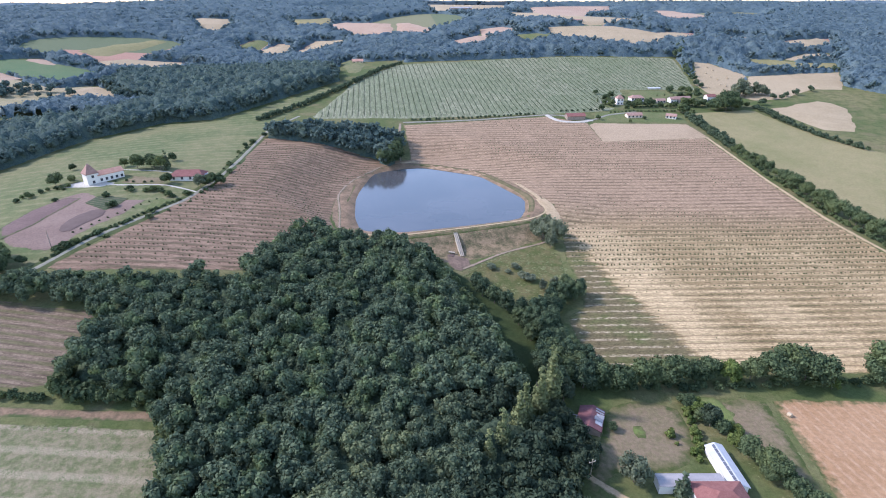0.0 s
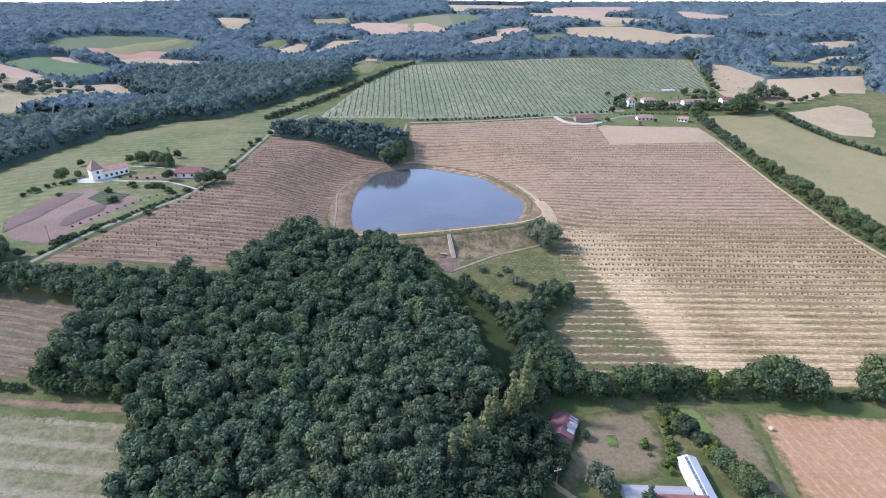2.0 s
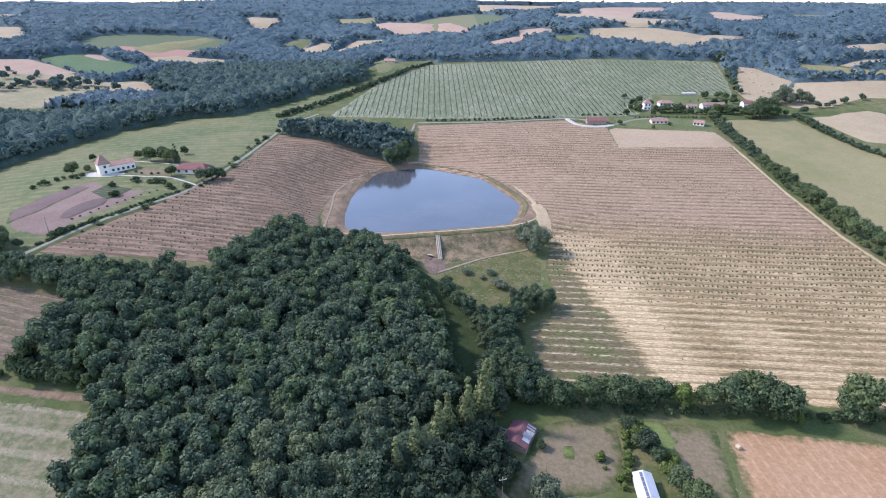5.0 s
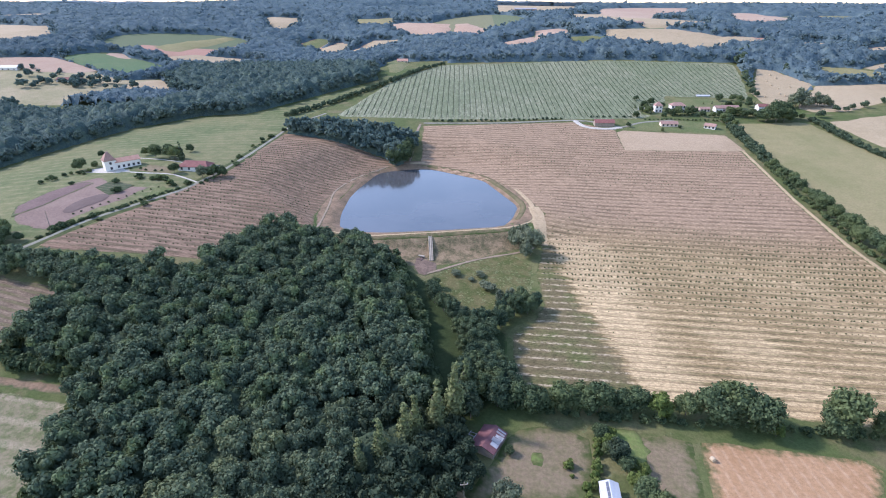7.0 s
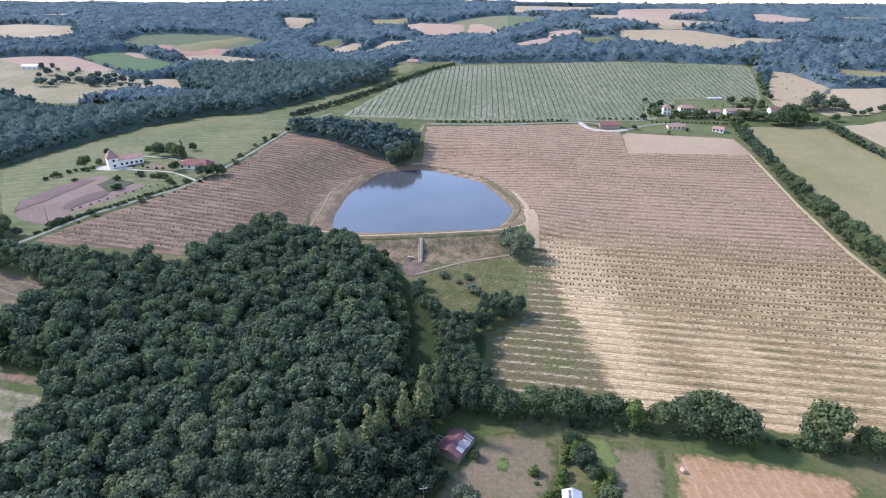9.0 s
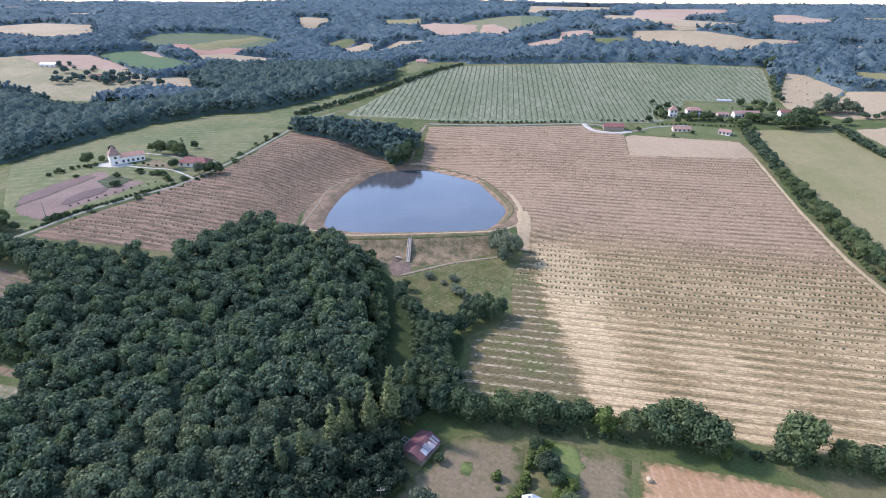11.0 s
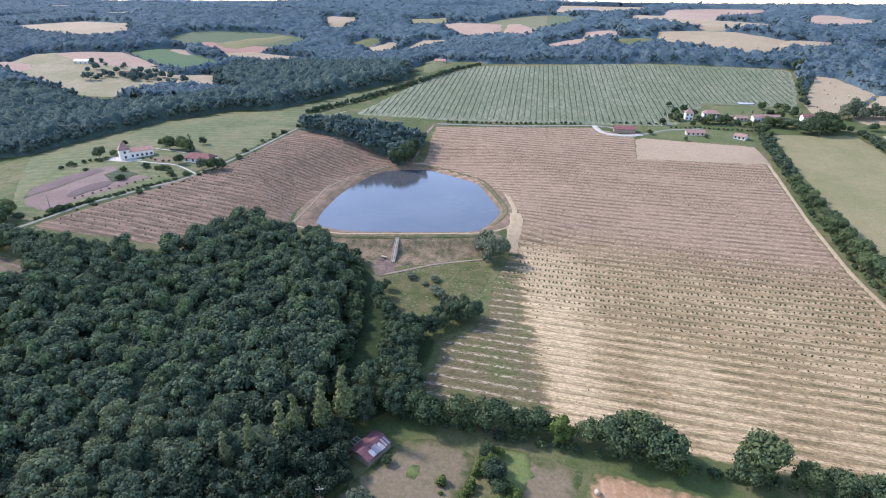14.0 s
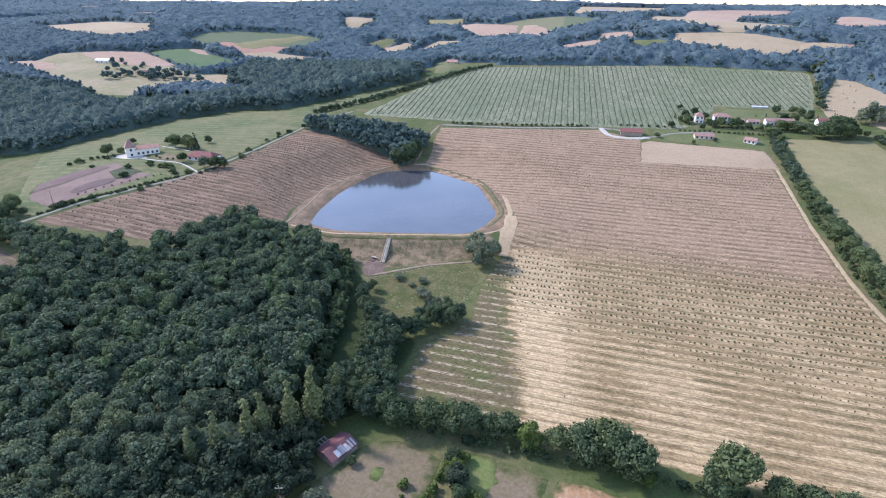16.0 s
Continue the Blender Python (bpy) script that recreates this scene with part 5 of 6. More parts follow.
for x, y, s in ((224.0, 444.0, 1.5), (230.0, 447.0, 1.35), (218.0, 443.0, 1.15), (211.0, 440.0, 0.85), (222.0, 437.0, 1.25), (228.0, 439.0, 1.2), (215.0, 437.0, 0.9), (185.0, 428.5, 0.66), (190.0, 424.0, 0.55), (188.0, 434.0, 0.6), (232.0, 440.0, 0.6), (238.0, 449.0, 0.6), (243.0, 447.0, 0.5)):
    plant("hedge_oak", x, y, s, "large dark green tree below the hamlet", group="trees below the hamlet")
for x, y, s in ((252.0, 482.0, 1.55), (256.0, 485.0, 1.8), (248.0, 479.0, 1.2), (268.0, 483.0, 1.45), (272.0, 481.0, 1.2), (262.0, 482.0, 1.1), (276.0, 480.0, 0.8), (258.0, 478.0, 1.1)):
    plant("grey", x, y, s, "tall pale green tree beside the stubble fields", group="tall trees east of the hamlet")
for x, y, s in ((290, 476, 0.5), (300, 480, 0.62), (318, 489, 0.6), (276, 470, 0.6), (283, 470, 0.5), (258, 453, 0.7)):
    plant("hedge_oak", x, y, s, "dark green tree in a stubble field hedge", group="trees of the stubble hedge")
for x, y, s in ((136, 450, 0.55), (149, 449, 0.5), (152, 446, 0.6), (174, 447, 0.5), (163, 448, 0.7), (204, 448, 0.62), (212, 455, 0.6), (181, 446, 0.45), (124, 436, 0.5), (196, 452, 0.6), (206, 473, 0.7), (200, 475, 0.6), (216, 478, 0.6), (186, 448, 0.5), (147, 462, 0.6), (135, 458, 0.5), (130, 452, 0.45), (156, 447, 0.75), (168, 452, 0.7), (184, 431, 0.8), (189, 434, 0.7), (193.6, 450, 0.8), (200, 451, 0.75), (209, 451, 0.6), (141, 473, 0.6), (134, 463, 0.6), (134, 448, 0.6), (144, 436, 0.5), (198, 494, 0.7), (209, 496, 0.65), (214, 492, 0.7), (219, 488, 0.6), (131, 484, 0.45), (150, 412, 0.3), (137, 404, 0.3), (115, 410, 0.4)):
    plant("hedge_oak", x, y, s, "small dark garden tree in the hamlet", group="garden trees of the hamlet")
row("cypress", [(126, 462), (132, 450), (137, 444)], 4.5, 48, 0.5, "small dark cypress in a garden row", "cypresses of the hamlet", 0.6)
row("cypress", [(180, 481), (228, 489)], 7.0, 49, 0.4, "small dark garden conifer behind the hamlet", "conifers behind the hamlet", 1.0)
row("bush", [(88, 428), (112, 433), (128, 437)], 5.0, 50, 0.6, "round orchard bush above the barn", "orchard bushes", 0.5, "bush", "bush")
row("hedge_oak", [(230, 508), (236, 545), (246, 590)], 8.0, 51, 0.6, "dark green tree at the vineyard edge", "trees at the vineyard edge", 2.0)
row("hedge_oak", [(243, 606), (252, 615), (258, 640)], 4.5, 52, 0.95, "tall dark green tree at the vineyard corner", "trees at the vineyard edge", 3.0)
row("hedge_oak", [(300, 552), (345, 556), (420, 556)], 9.0, 53, 0.34, "small dark tree in a far hedge", "trees of the far hedges", 1.0)
row("bush", [(303, 556), (350, 551), (420, 550)], 4.0, 54, 1.2, "low dark hedge bush between stubble fields", "bushes of the far hedges", 0.8, "bush", "bush")
row("hedge_oak", [(278, 592), (292, 575), (308, 562)], 6.0, 55, 0.75, "dark green tree between stubble fields", "trees of the far hedges", 3.0)
for i in range(26):
    r = random.Random(900 + i)
    plant("bright", -398 + r.gauss(0, 22), 497 + r.gauss(0, 13), r.uniform(0.6, 1.15), "dark green tree round a far farmstead", group="trees of the far farmstead")
for x, y, s in ((-470, 524, 0.8), (-462, 530, 0.7), (-447, 520, 0.5), (-430, 528, 0.6), (-425, 520, 0.6), (-376, 482, 0.8), (-350, 488, 0.7), (-343, 492, 0.6), (-365, 487, 0.8), (-358, 592, 0.5), (-352, 600, 0.6), (-345, 607, 0.5), (-378, 612, 0.7), (-385, 618, 0.6)):
    plant("bright", x, y, s, "dark green tree between far stubble fields", group="trees between the far fields")


for key, spots_of in FARTREES.items():
    seed = sum(map(ord, key))
    form = tall_lobes if key in ("poplar", "cypress") else round_lobes
    wide, tall, foot = {"poplar": (3.4, 17.0, 1.0), "cypress": (1.4, 8.0, 0.2), "grey": (4.0, 7.5, 0.8), "bright": (4.0, 8.0, 0.6), "bush": (1.8, 2.6, -0.2), "light_bush": (1.7, 2.8, -0.2)}.get(key, (4.8, 9.0, 0.0))
    shapes = [leafy(np.random.default_rng(seed + i), form(np.random.default_rng(seed + 9 + i), wide, tall, foot, 9), 190, wide * 0.2, -0.7) for i in range(5)]
    xyz = np.array(spots_of)
    # kinds without an entry get the haze-tinted mid leaves
    joined("far_trees", shapes, xyz[:, 0], xyz[:, 1], xyz[:, 2], {"grey": GREYLEAF, "poplar": GREYLEAF, "hedge_oak": FARHEDGE, "bush": FARHEDGE}.get(key, HAZEMIDWOODS), "scattered green trees among far fields and houses")


# ---- buildings ----
def house(name, x, y, turn, length, width, eaves, rise, wall, roof, label, category="house", hip=0.0, over=0.35, windows=0, base=None):
    """A house with a pitched roof; its ridge runs along its length."""
    z = min(height(x + a, y + b) for a in (-3, 3) for b in (-3, 3)) if base is None else base
    root = tagged(new(name), label, category)
    root.matrix_basis = pose(x, y, z, 0, 0, turn)
    a, b = length / 2, width / 2
    bm = bmesh.new()
    low = [bm.verts.new(p) for p in ((-a, -b, -1), (a, -b, -1), (a, b, -1), (-a, b, -1))]
    top = [bm.verts.new(p) for p in ((-a, -b, eaves), (a, -b, eaves), (a, b, eaves), (-a, b, eaves))]
    for i in range(4):
        bm.faces.new((low[i], low[(i + 1) % 4], top[(i + 1) % 4], top[i]))
    if not hip:
        p, q = bm.verts.new((-a, 0, eaves + rise)), bm.verts.new((a, 0, eaves + rise))
        bm.faces.new((top[3], top[0], p))
        bm.faces.new((top[1], top[2], q))
    part("wall", bm, wall, root)
    bm = bmesh.new()
    s = over * rise / b
    A, B, h = a + over, b + over, hip * b
    ring = [(-A, -B, eaves - s), (A, -B, eaves - s), (A, B, eaves - s), (-A, B, eaves - s)]
    ridge = [(-A + h, 0, eaves + rise), (A - h, 0, eaves + rise)]
    for lift in (0.02, 0.2):
        v = [bm.verts.new((p[0], p[1], p[2] + lift)) for p in ring + ridge]
        f = [(0, 1, 5, 4), (2, 3, 4, 5)] + ([(1, 2, 5), (3, 0, 4)] if hip else [])
        for k in f:
            bm.faces.new([v[i] for i in (k if lift > 0.1 else k[::-1])])
    bm.verts.ensure_lookup_table()
    edge = (0, 1, 2, 3) if hip else (0, 1, 5, 2, 3, 4)
    for i, j in zip(edge, edge[1:] + edge[:1]):
        bm.faces.new((bm.verts[i], bm.verts[j], bm.verts[j + 6], bm.verts[i + 6]))
    part("roof", bm, roof, root)
    for side in (-1, 1):
        for i in range(windows):
            wx = -a + length * (i + 0.5) / windows
            for level in range(1 if eaves < 5 else 2):
                z0 = 0.9 + level * 2.7
                bm = bmesh.new()
                y0, y1 = side * b - 0.05, side * b + 0.05
                for q in ((-0.6, -0.48, 0, 1.4), (0.48, 0.6, 0, 1.4), (-0.48, 0.48, 0, 0.1), (-0.48, 0.48, 1.3, 1.4)):
                    add_box(bm, wx + q[0], y0, z0 + q[2], wx + q[1], y1, z0 + q[3])
                window = part("window", bm, TIMBER, root)
                part("pane", box(wx - 0.48, side * b - 0.03, z0 + 0.1, wx + 0.48, side * b + 0.03, z0 + 1.3), PANE, window, "dark window glass")
    return root


# farmstead by the lawn
farm = house("farm_building", 67.4, 97.2, 92, 12.8, 3.9, 2.2, 0.8, PLASTER, SHEETWHITE, "long white farm building with a white sheet roof", over=0.3)
bm = bmesh.new()
for i in range(9):
    add_box(bm, -6.2 + i * 1.38, 0.3, 3.02, -6.2 + i * 1.38 + 1.2, 0.85, 3.10)
bm.verts.ensure_lookup_table()
for v in bm.verts:
    v.co.z -= (v.co.y - 0.1) * 0.39 - 0.16
part("skylight", bm, DARKSTRIP, farm, "dark skylight strip along the ridge")
house("farmhouse", 61.4, 86.3, 0, 11.0, 9.0, 3.9, 2.2, PLASTER, OLDTILE, "white farmhouse with a dark red hipped tile roof", hip=1.0, windows=3)
house("lean_to", 56.8, 92.6, 0, 15.0, 3.4, 2.5, 0.3, PLASTER, SHEETGREY, "white lean-to with a flat grey sheet roof", "outbuilding", over=0.2)
shed = house("shed", 38.9, 113.2, 69, 8.0, 6.2, 1.7, 1.15, TIMBER, RUST, "old shed with rusted red and patched white roof", "shed", over=0.25)
for i, (u, w, n) in enumerate(((-2.3, 1.3, 1), (-0.9, 1.5, 0), (0.75, 0.9, 1), (2.2, 0.6, 0), (3.2, 0.5, 0))):
    bm = bmesh.new()
    add_box(bm, u, -3.2, 0, u + w, -1.35 if n else -1.0, 0.05)
    for v in bm.verts:
        v.co.z += 3.10 + v.co.y * 0.36
    part("roof_sheet", bm, SHEETGREY if i % 2 else PATCHED, shed, "pale patch sheet")
for i in range(4):
    bm = bmesh.new()
    add_box(bm, 0.4 + i * 0.42, -3.4, 0, 0.62 + i * 0.42, -2.1, 0.05)
    for v in bm.verts:
        v.co.z += 3.15 + v.co.y * 0.36
    part("batten", bm, PATCHED, shed)
for i in range(3):
    part("side_rail", box(-2.0 + i * 1.1, 3.4, 1.5, -1.85 + i * 1.1, 5.4, 1.62), SHEETGREY, shed)
part("side_beam", box(-2.3, 3.5, 1.62, 0.6, 3.65, 1.72), SHEETGREY, shed)
part("side_beam", box(-2.3, 5.2, 1.62, 0.6, 5.35, 1.72), SHEETGREY, shed)
for u in (-2.2, 0.4):
    part("side_post", box(u, 5.2, -0.5, u + 0.15, 5.35, 1.62), TIMBER, shed)


def pole(x, y, tall, material, label, arm=True):
    root = tagged(new("utility_pole"), label, "pole")
    root.matrix_basis = pose(x, y, height(x, y), 0, 0, 20)
    bm = bmesh.new()
    bmesh.ops.create_cone(bm, segments=8, radius1=0.16, radius2=0.10, depth=tall + 1, matrix=Matrix.Translation((0, 0, (tall - 1) / 2)), cap_ends=True)
    part("post", bm, material, root)
    if arm:
        part("crossarm", box(-0.9, -0.08, tall - 0.9, 0.9, 0.08, tall - 0.74), material, root)
        for u in (-0.75, 0.0, 0.75):
            part("insulator", box(u - 0.06, -0.06, tall - 0.74, u + 0.06, 0.06, tall - 0.5), SHEETWHITE, root)
    return root


pole(34.6, 95.2, 6.0, CONCRETE, "pale concrete utility pole beside the drive")
pole(-150.4, 192.2, 7.0, TIMBER, "thin grey wooden pole in the kitchen garden", False)

# manor and barn
tower = house("tower", -172.5, 259.5, 52, 5.4, 5.4, 6.0, 4.0, PLASTER, TILE, "white square tower with a steep tiled pyramid roof", "tower", hip=1.0, over=0.3, windows=1)
house("manor", -167.3, 266.0, 52, 12.0, 5.6, 3.9, 1.5, PLASTER, ORANGETILE, "long white manor house with an orange tile roof", hip=0.0, windows=5)
house("barn", -127.6, 266.6, 3, 16.0, 8.0, 2.6, 2.1, PLASTER, OLDTILE, "white barn with a dark red hipped roof", "barn", hip=0.7, windows=4)
house("lean_to", -117.9, 266.6, 3, 3.6, 6.6, 2.2, 0.9, SHEETGREY, DARKSTRIP, "grey lean-to with a dark blue roof beside a barn", "outbuilding", over=0.2)
drape("terrace", [(-186, 255), (-172, 252.5), (-164, 254), (-160, 260), (-166, 262), (-176, 266), (-184, 262)], GRAVEL, "pale gravel terrace round the manor", step=3, lift=0.25, clear=False, category="terrace")
drape("lawn", [(-160, 258), (-137, 254), (-136, 262), (-139, 268), (-158, 271)], DRYLAWN, "dry lawn between manor and barn", step=3, lift=0.22, clear=False, category="lawn")
drape("lawn", [(-172, 247), (-140, 243), (-118, 238), (-126, 222), (-131, 221), (-133, 238), (-146, 241)], PASTURE, "green lawn below the manor drive", step=3, lift=0.24, clear=False, category="lawn")

# hamlet
house("tower_house", 142.5, 453.6, 6, 5.2, 5.2, 5.6, 2.4, PLASTER, TILE, "white tower house with a tiled hipped roof", hip=1.0, windows=2)
house("house", 157.5, 458.0, 6, 10.5, 7.0, 5.2, 1.8, PLASTER, TILE, "large white house with a red tile roof", hip=0.8, windows=5)
house("house", 169.5, 459.8, 8, 5.6, 5.0, 2.5, 1.2, OCHRE, TILE, "small ochre house with a red tile roof", windows=2)
house("house", 178.5, 461.2, 8, 7.5, 4.6, 2.5, 1.2, OCHRE, TILE, "low ochre cottage with a red tile roof", windows=3)
house("house", 188.5, 461.8, 8, 5.2, 6.0, 3.6, 1.4, PLASTER, TILE, "white house with a red tile roof", windows=2)
house("house", 197.5, 464.4, 8, 13.0, 6.5, 3.0, 1.9, OCHRE, TILE, "long house with a weathered red tile roof", windows=5)
house("house", 222.5, 468.8, 8, 7.5, 6.0, 4.0, 1.6, PLASTER, OLDTILE, "white house with a brown tile roof", windows=3)
house("house", 143.6, 417.6, 6, 11.5, 5.2, 2.4, 1.5, OCHRE, TILE, "low ochre farmhouse with a red tile roof", windows=4)
house("house", 171.5, 416.4, -28, 7.2, 5.2, 2.4, 1.4, PLASTER, TILE, "small white house with a pale red roof", windows=3)
house("barn", 98.2, 411.8, 6, 13.5, 6.5, 2.8, 1.7, TIMBER, OLDTILE, "open barn with a dark red roof", "barn")
house("greenhouse", 189.0, 507.5, 4, 10.5, 3.2, 1.0, 0.5, SHEETWHITE, SHEETWHITE, "low white tunnel on the slope", "greenhouse")
part("garden_wall", box(-5, -0.25, -0.5, 5, 0.25, 1.8), PLASTER).matrix_basis = pose(133.5, 456.5, height(133.5, 456.5), 0, 0, 6)
tagged(bpy.data.objects["garden_wall"], "white garden wall beside the tower house", "wall")

drape("green", [(126, 440), (160, 443), (186, 446), (232, 455), (234, 480), (212, 502), (165, 499), (150, 472), (128, 462)], PASTURE, "green gardens round the hamlet houses", step=6, lift=0.35, clear=False, category="lawn")
drape("green", [(110, 405), (180, 404), (187, 426), (150, 439), (116, 428)], PASTURE, "green gardens below the hamlet", step=6, lift=0.35, clear=False, category="lawn")
row("bush", [(150, 444), (178, 449), (206, 452)], 3.0, 56, 0.6, "clipped dark hedge bush in the hamlet", "hedge of the hamlet", 0.3, "bush", "hedge_bush")
row("bush", [(128, 429), (150, 433), (183, 436)], 3.0, 57, 0.5, "clipped dark hedge bush in the hamlet", "hedge of the hamlet", 0.3, "bush", "hedge_bush")

# far farms
for x, y, turn, a, b, h, wall, roof, label in (
        (-88, 598, 10, 11, 6, 2.8, OCHRE, ORANGETILE, "far cottage with an orange tile roof"),
        (-121, 919, 10, 16, 9, 4.5, PLASTER, OLDTILE, "far white house among trees"),
        (-108, 922, 0, 9, 7, 3.0, PLASTER, TILE, "far white cottage among trees"),
        (-537, 653, 20, 16, 8, 3.5, PLASTER, SHEETWHITE, "far white shed between woods"),
        (309, 758, -10, 16, 9, 4.0, PLASTER, SHEETWHITE, "far white building beside trees"),
        (146, 752, 5, 12, 8, 3.5, OCHRE, TILE, "far farmhouse with a red roof"),
        (160, 756, 5, 9, 7, 3.0, PLASTER, TILE, "far white farm building with a red roof"),
        (172, 754, 5, 10, 7, 3.0, OCHRE, TILE, "far low farm building with a red roof"),
        (31, 1017, 4, 36, 14, 4.0, TIMBER, SHEETGREY, "far long grey farm hall"),
        (295, 913, 15, 12, 8, 4.0, PLASTER, SHEETGREY, "far white house on the hill"),
        (310, 918, 15, 10, 8, 3.5, PLASTER, TILE, "far white cottage on the hill"),
        (272, 905, 15, 14, 8, 3.5, PLASTER, SHEETGREY, "far white farm shed on the hill"),
        (-402, 499, 15, 11, 7, 3.0, PLASTER, OLDTILE, "far white farmhouse between trees"),
        (-388, 503, -5, 8, 6, 3.0, PLASTER, TILE, "far white cottage between trees"),
        (-480, 522, 10, 17, 8, 3.2, PLASTER, SHEETWHITE, "far white barn in a stubble field")):
    house("farm", x, y, turn, a, b, h, 1.8, wall, roof, label, windows=3)

# ---- spillway and pond side ----
spill = tagged(new("spillway"), "pale concrete chute down the face of the dam", "spillway")
top, foot = Vector((5.4, 221.6)), Vector((8.2, 208.0))
z_top, z_foot = height(top.x, top.y), height(foot.x, foot.y)
for side in (-1, 0, 1):
    d = (foot - top).normalized()
    n = Vector((-d.y, d.x))
    verts, q = [], []
    for i in range(15):
        p = top.lerp(foot, i / 14) + n * side * 0.7
        w = 0.62 if side == 0 else 0.14
        zz = z_top + (z_foot - z_top) * i / 14 + (0.25 if side == 0 else 0.42)
        for o, dz in ((-w, -2.4), (-w, 0), (w, 0), (w, -2.4)):
            verts.append((p.x + n.x * o, p.y + n.y * o, zz + dz))
    idx = np.arange(60).reshape(15, 4)
    q = np.concatenate([np.stack([idx[:-1, j], idx[:-1, j + 1], idx[1:, j + 1], idx[1:, j]], -1) for j in range(3)])
    o = new("channel" if side == 0 else "side_wall", mesh_of("channel" if side == 0 else "side_wall", verts, [q, idx[:1], idx[-1:, ::-1]], CONCRETE))
    o.parent = spill
basin = tagged(new("outlet_basin"), "small concrete outlet basin below the dam", "basin")
basin.matrix_basis = pose(3.6, 209.4, height(3.6, 209.4), 0, 0, -15)
part("back_wall", box(-1.3, 0.5, -0.5, 1.3, 0.8, 0.75), CONCRETE, basin)
part("cover_slab", box(-1.4, -0.1, 0.75, 1.4, 0.9, 0.9), CONCRETE, basin)
part("pit", box(-1.2, -2.2, -0.4, 1.2, 0.5, 0.15), DARKSOIL, basin)
drape("bare_patch", [(1, 210.5), (6, 209), (11, 207.5), (12, 202), (8, 196), (4, 197), (1, 203)], REDEARTH, "bare reddish earth at the dam foot", step=1.5, lift=0.2, clear=False, category="bare earth")
BALES = [(263.6, 573.4), (265.2, 563.5), (254.2, 542.4), (256.9, 532.6), (252.6, 516.6), (238.5, 507.7), (255.2, 511.7), (268.0, 537.5), (254.5, 553.8)]
bale = tagged(new("hay_bale"), "round pale straw bale on the stubble field", "hay bale")
bale.matrix_basis = pose(93.8, 116.4, height(93.8, 116.4), 0, 0, 30)
bm = bmesh.new()
bmesh.ops.create_cone(bm, segments=20, radius1=0.62, radius2=0.62, depth=1.1, cap_ends=True, matrix=pose(0, 0, 0.6, 90, 0, 0))
bmesh.ops.bevel(bm, geom=[e for e in bm.edges if e.calc_face_angle(0) > 1], offset=0.08, segments=2, affect="EDGES")
part("straw_roll", bm, STRAW, bale)
tagged(bale, group="straw bales")

for x, y in BALES:
    copy_thing(bale, pose(x, y, height(x, y) + 0.5, 0, 0, 40 + x))

# ---- vines ----
def rows_of(poly, turn, gap, step, seed, margin=3.0, offset=-0.25):
    """Plant places on parallel rows inside an outline."""
    t = radians(turn)
    xs, ys = np.array([p[0] for p in poly]), np.array([p[1] for p in poly])
    u, v = xs * math.cos(t) + ys * math.sin(t), -xs * math.sin(t) + ys * math.cos(t)
    a, b = np.meshgrid(np.arange(u.min(), u.max(), step), gap * (np.arange(math.floor(v.min() / gap), math.ceil(v.max() / gap)) + offset))
    rng = np.random.default_rng(seed)
    a, b = a.ravel() + rng.uniform(-0.25, 0.25, a.size) * step, b.ravel() + rng.uniform(-0.12, 0.12, a.size)
    x, y = a * math.cos(t) - b * math.sin(t), a * math.sin(t) + b * math.cos(t)
    keep = inside(poly, x, y) & (off_line(poly, x, y, True) > margin)
    return x[keep], y[keep]


def vine_template(rng, wide, tall, n, size):
    return leafy(rng, [((0, 0, tall * 0.5), tall * 0.45)], n, size, -0.9, 0.8)


YOUNG = [vine_template(np.random.default_rng(300 + i), 0.5, 1.0, 7, 0.3) for i in range(4)]
VINEYARD = [(-20, 331), (-28, 386), (78, 416), (106, 402), (107, 362), (178, 370), (181, 297), (184.5, 247), (189, 222), (200, 160), (192, 140), (165, 137), (133, 134), (78, 136), (41, 135), (43, 147), (43, 164), (50, 171), (53, 182), (51, 205), (53, 227), (54, 256), (46, 275), (29, 301), (4, 312)]
x, y = rows_of(VINEYARD, MAIN_TURN, MAIN_GAP, 1.75, 61)
rng = np.random.default_rng(62)
tilt = y - 0.02 * x
vigour = np.sin(x / 23 + y / 9) * 0.3 + np.sin(y / 17 + 1.3) * 0.25 + np.exp(-((tilt - 212) / 24) ** 2) * 0.95 + np.exp(-((tilt - 352) / 14) ** 2) * 0.6 + rng.normal(0, 0.3, len(x))
vigour = vigour + 0.1 - 0.75 * np.exp(-((y - 150) / 24) ** 2) - 0.5 * ((x + 0.27 * y) < 119) - 0.25 * (y > 255)
keep = vigour > 0.0
joined("young_vines", YOUNG, x[keep], y[keep], np.clip(0.4 + 0.36 * vigour[keep], 0.36, 0.82), VINE, "young dark green vines in long rows", "vines", lift=0.1)
LEFTVINES = [(-113, 340), (-56, 329), (-41, 325), (-40, 308), (-53, 285), (-56, 258), (-48, 220), (-70, 182), (-138, 177), (-142, 184), (-125, 219), (-112, 268)]
x, y = rows_of(LEFTVINES, 0.8, 3.55, 1.8, 63, 3.5)
keep = rng.uniform(size=len(x)) < 0.82
joined("young_vines", YOUNG, x[keep], y[keep], rng.uniform(0.4, 0.75, keep.sum()), VINE, "young green vines in reddish soil", "vines", lift=0.1)
HEDGED = [leafy(np.random.default_rng(310 + i), [((k * 0.75, 0, 0.8), 0.6) for k in (-1, 1)], 6, 0.5, -0.9, 0.9) for i in range(3)]
HEDGED = [(v[:, [1, 0, 2]] * np.array([0.8, 1.15, 1.0]), q[:, ::-1], t[:, ::-1]) for v, q, t in HEDGED]


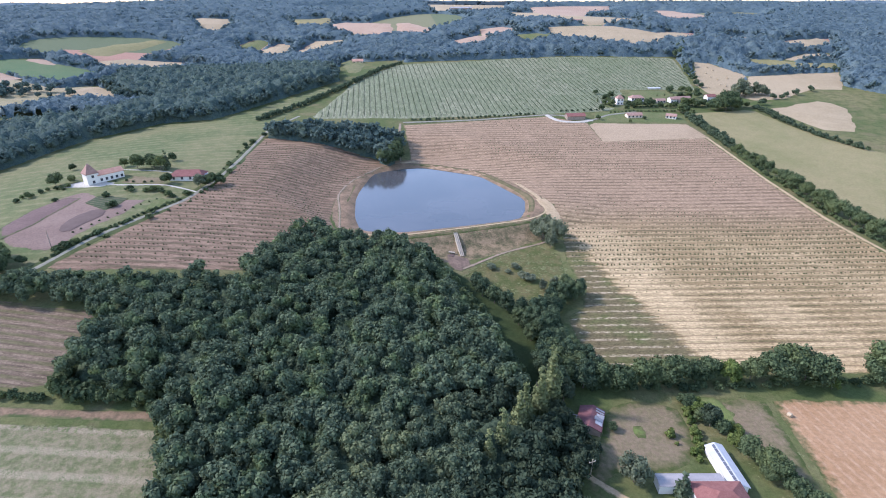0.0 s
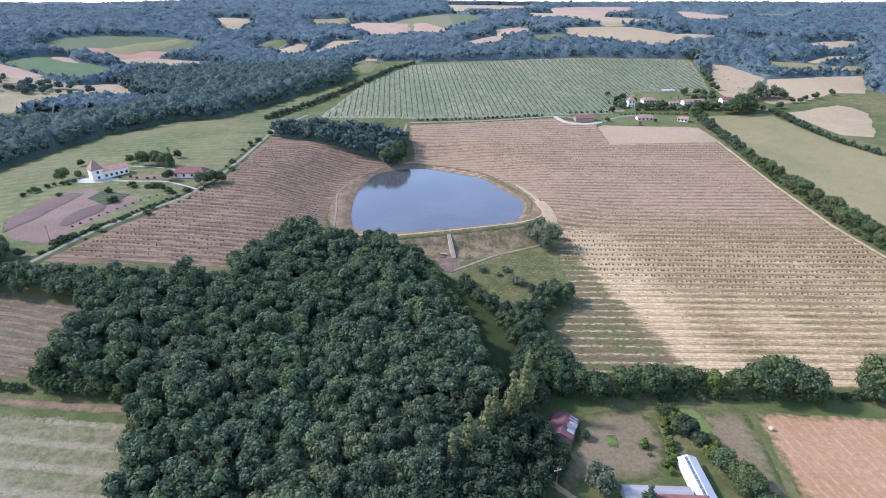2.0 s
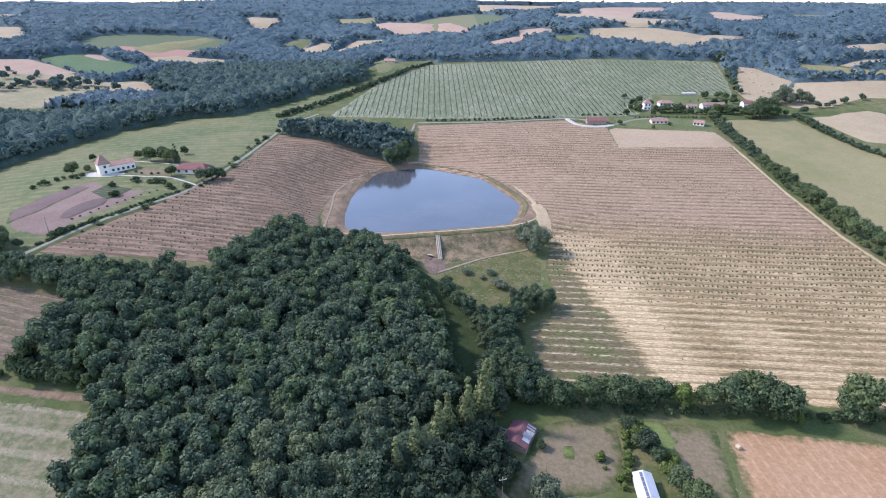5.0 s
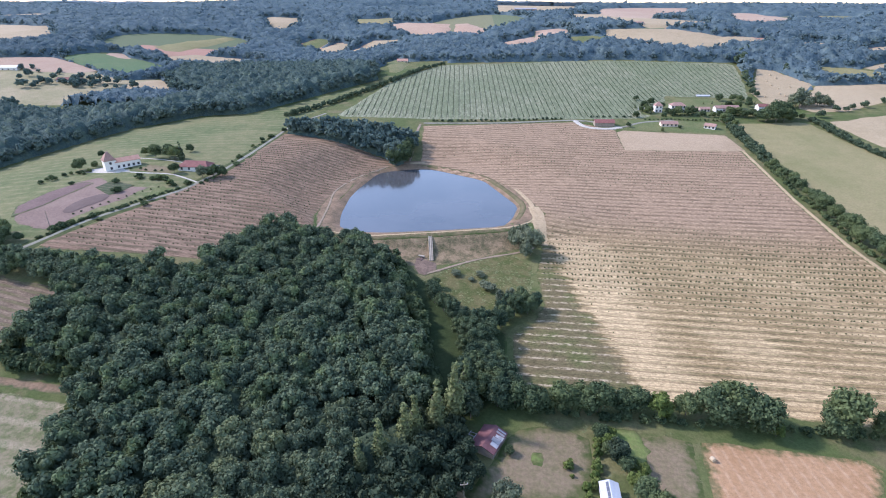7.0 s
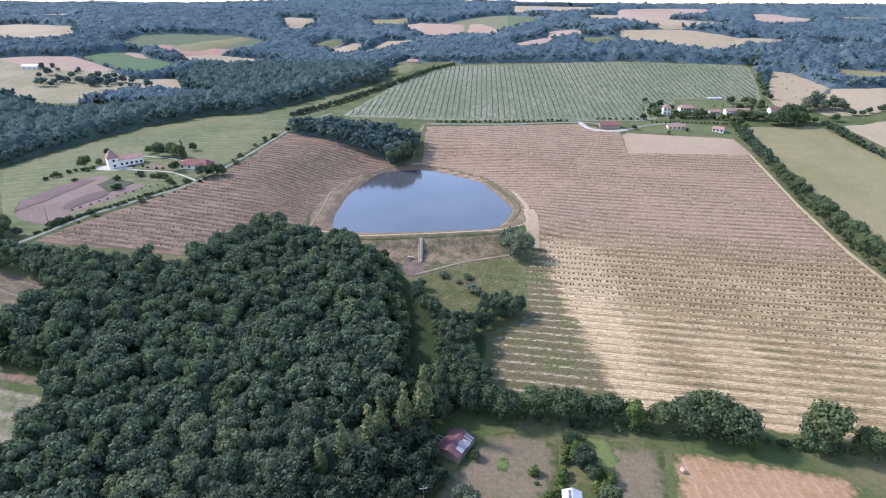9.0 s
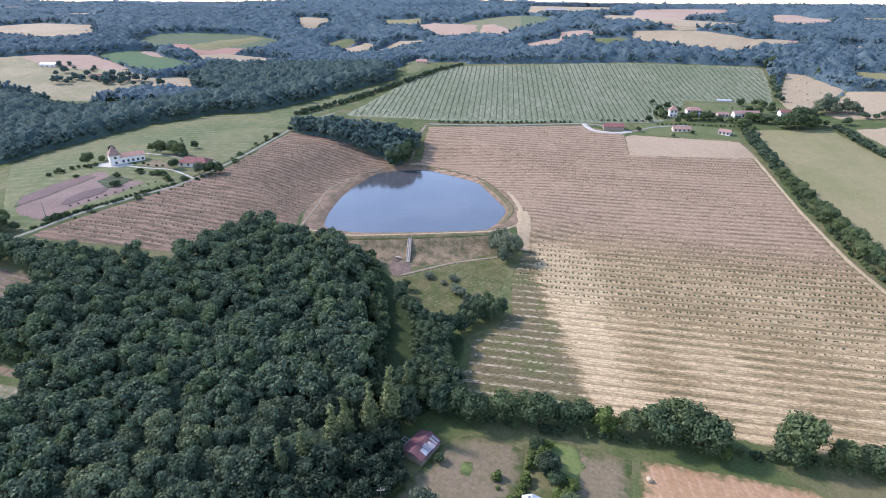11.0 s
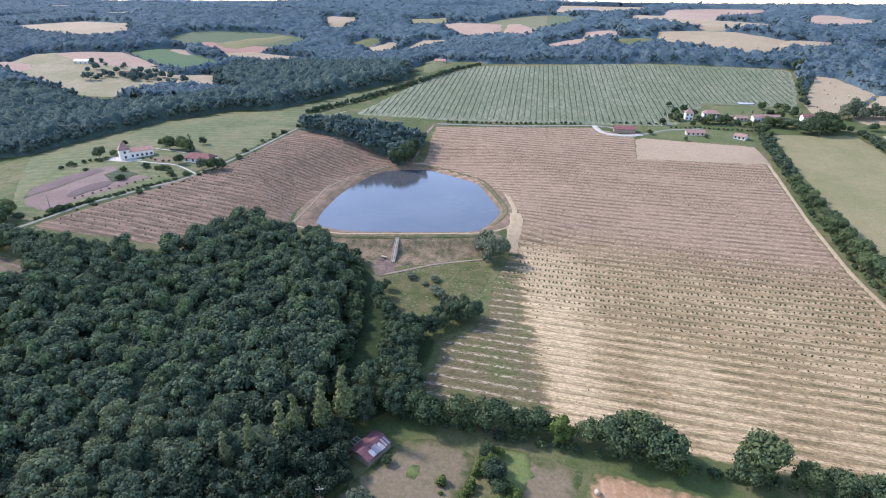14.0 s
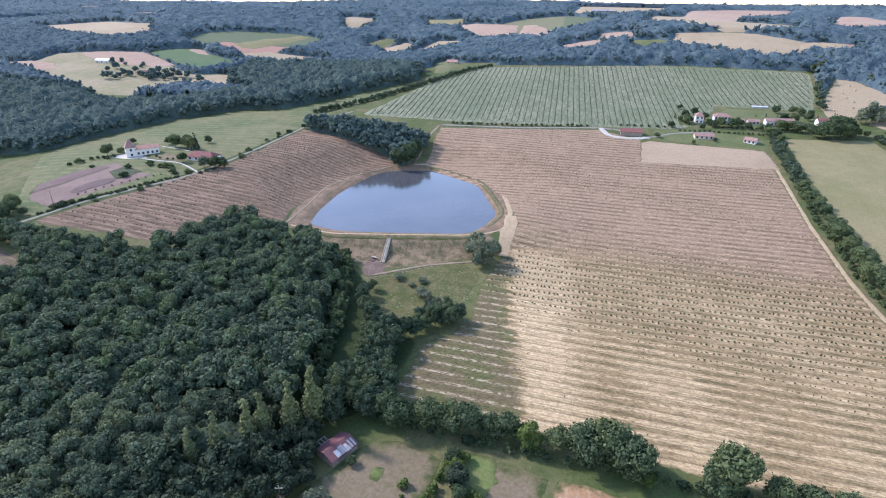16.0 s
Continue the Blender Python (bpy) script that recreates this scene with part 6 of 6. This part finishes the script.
def trellis(poly, turn, gap, seed, label):
    x, y = rows_of(poly, turn, gap, 1.9, seed, 3.0)
    r = np.random.default_rng(seed)
    keep = r.uniform(size=len(x)) < 0.93
    ob = joined("vine_rows", [(v @ np.array([[math.cos(radians(turn - 90)), math.sin(radians(turn - 90)), 0], [-math.sin(radians(turn - 90)), math.cos(radians(turn - 90)), 0], [0, 0, 1]]), q, t) for v, q, t in HEDGED],
                x[keep], y[keep], r.uniform(0.42, 0.66, keep.sum()), TRELLIS, label, "vines", turned=False)
    return ob


UPPER = [(-94, 396), (-77, 514), (-45, 577), (22, 593), (79, 607), (124, 611), (190, 610), (241, 608), (234, 548), (223, 499), (209, 505), (159, 503), (145, 455), (129, 434), (72, 422), (-26, 402)]
trellis(UPPER, 97.0, 4.35, 65, "trellised green vine rows up the slope")

# ---- weeds and tufts ----
TUFT = [leafy(np.random.default_rng(400 + i), [((0, 0, 0.0), 0.34)], 6, 0.24, 0.45, 0.3) for i in range(4)]
TUFT = [(v * np.array([1.8, 1.8, 0.3]), q, f) for v, q, f in TUFT]
WEEDY = two_tone("weed_leaves", (0.10, 0.12, 0.048), (0.19, 0.185, 0.085), 0.15, 2.0)


def tufts(poly, gap, seed, share, label, size=(0.5, 1.3)):
    x, y = scatter(poly, gap, seed, 0.5)
    r = np.random.default_rng(seed)
    keep = r.uniform(size=len(x)) < share * (0.6 + 0.5 * np.sin(y * 1.05 + 0.5 * np.sin(x / 6))) * (0.7 + 0.5 * np.sin(x / 7 + y / 5))
    joined("weeds", TUFT, x[keep], y[keep], r.uniform(size[0], size[1], keep.sum()), WEEDY, label, "weeds")


STALKS = two_tone("dry_weed_stalks", (0.115, 0.09, 0.042), (0.2, 0.155, 0.08), 0.3, 2.0)
LITTERED = two_tone("straw_litter", (0.34, 0.27, 0.165), (0.46, 0.37, 0.235), 0.5, 3.0)
SPRIG = [(v[:24] * np.array([1.2, 0.7, 1.0]), q, f[:0]) for v, q, f in TUFT]
x, y = rows_of(VINEYARD, MAIN_TURN, MAIN_GAP, 0.55, 81, 2.0, 0.25)
r = np.random.default_rng(82)
keep = (y < 262) & (x + 0.27 * y > 116) & (r.uniform(size=len(x)) < np.clip(0.45 + 0.4 * np.sin(x / 19 + y / 11) + 0.3 * np.sin(y / 13), 0.1, 0.9))
joined("weeds", SPRIG, x[keep], y[keep] + r.normal(0, 0.45, keep.sum()), r.uniform(0.4, 1.1, keep.sum()), STALKS, "dry brown weeds along the vineyard alleys", "weeds")
x, y = rows_of(VINEYARD, MAIN_TURN, MAIN_GAP, 0.5, 83, 2.0)
keep = (y < 232) & (r.uniform(size=len(x)) < np.clip(0.5 + 0.45 * np.sin(x / 3.1 + 5 * np.sin(y)), 0.1, 0.95)) & ((x + 0.27 * y < 122) | (r.uniform(size=len(x)) < 0.45))
joined("straw_litter", SPRIG, x[keep], y[keep] + r.normal(0, 0.25, keep.sum()), r.uniform(0.4, 1.0, keep.sum()), LITTERED, "pale straw litter along the vine rows", "straw")
tufts([(-124, 108), (-71, 108), (-63, 88), (-59, 78), (-100, 77)], 0.7, 71, 0.95, "green weeds sprouting on fallow soil", (0.5, 1.2))
tufts([(5, 190), (15, 203), (25, 212), (37, 222), (50, 210), (49, 189), (41, 172), (27, 173), (18, 178)], 0.75, 72, 0.9, "rough grass tufts of the clearing", (0.4, 1.1))
tufts([(8, 192), (15, 203), (25, 212), (37, 222), (50, 210), (49, 189), (41, 172), (30, 175), (18, 182)], 1.3, 76, 0.45, "coarse tussocks of the clearing", (0.6, 1.4))
tufts([(46, 124), (64, 124), (90, 126), (91, 112), (88, 92), (84, 80), (76, 92), (68, 104), (66, 121), (52, 122)], 0.9, 75, 0.25, "rough grass tufts beside the stubble", (0.35, 0.9))
tufts([(-44, 219), (8, 226), (46, 238), (44, 224), (12, 205), (-25, 204)], 0.9, 74, 0.6, "weeds on the face of the dam", (0.4, 0.9))
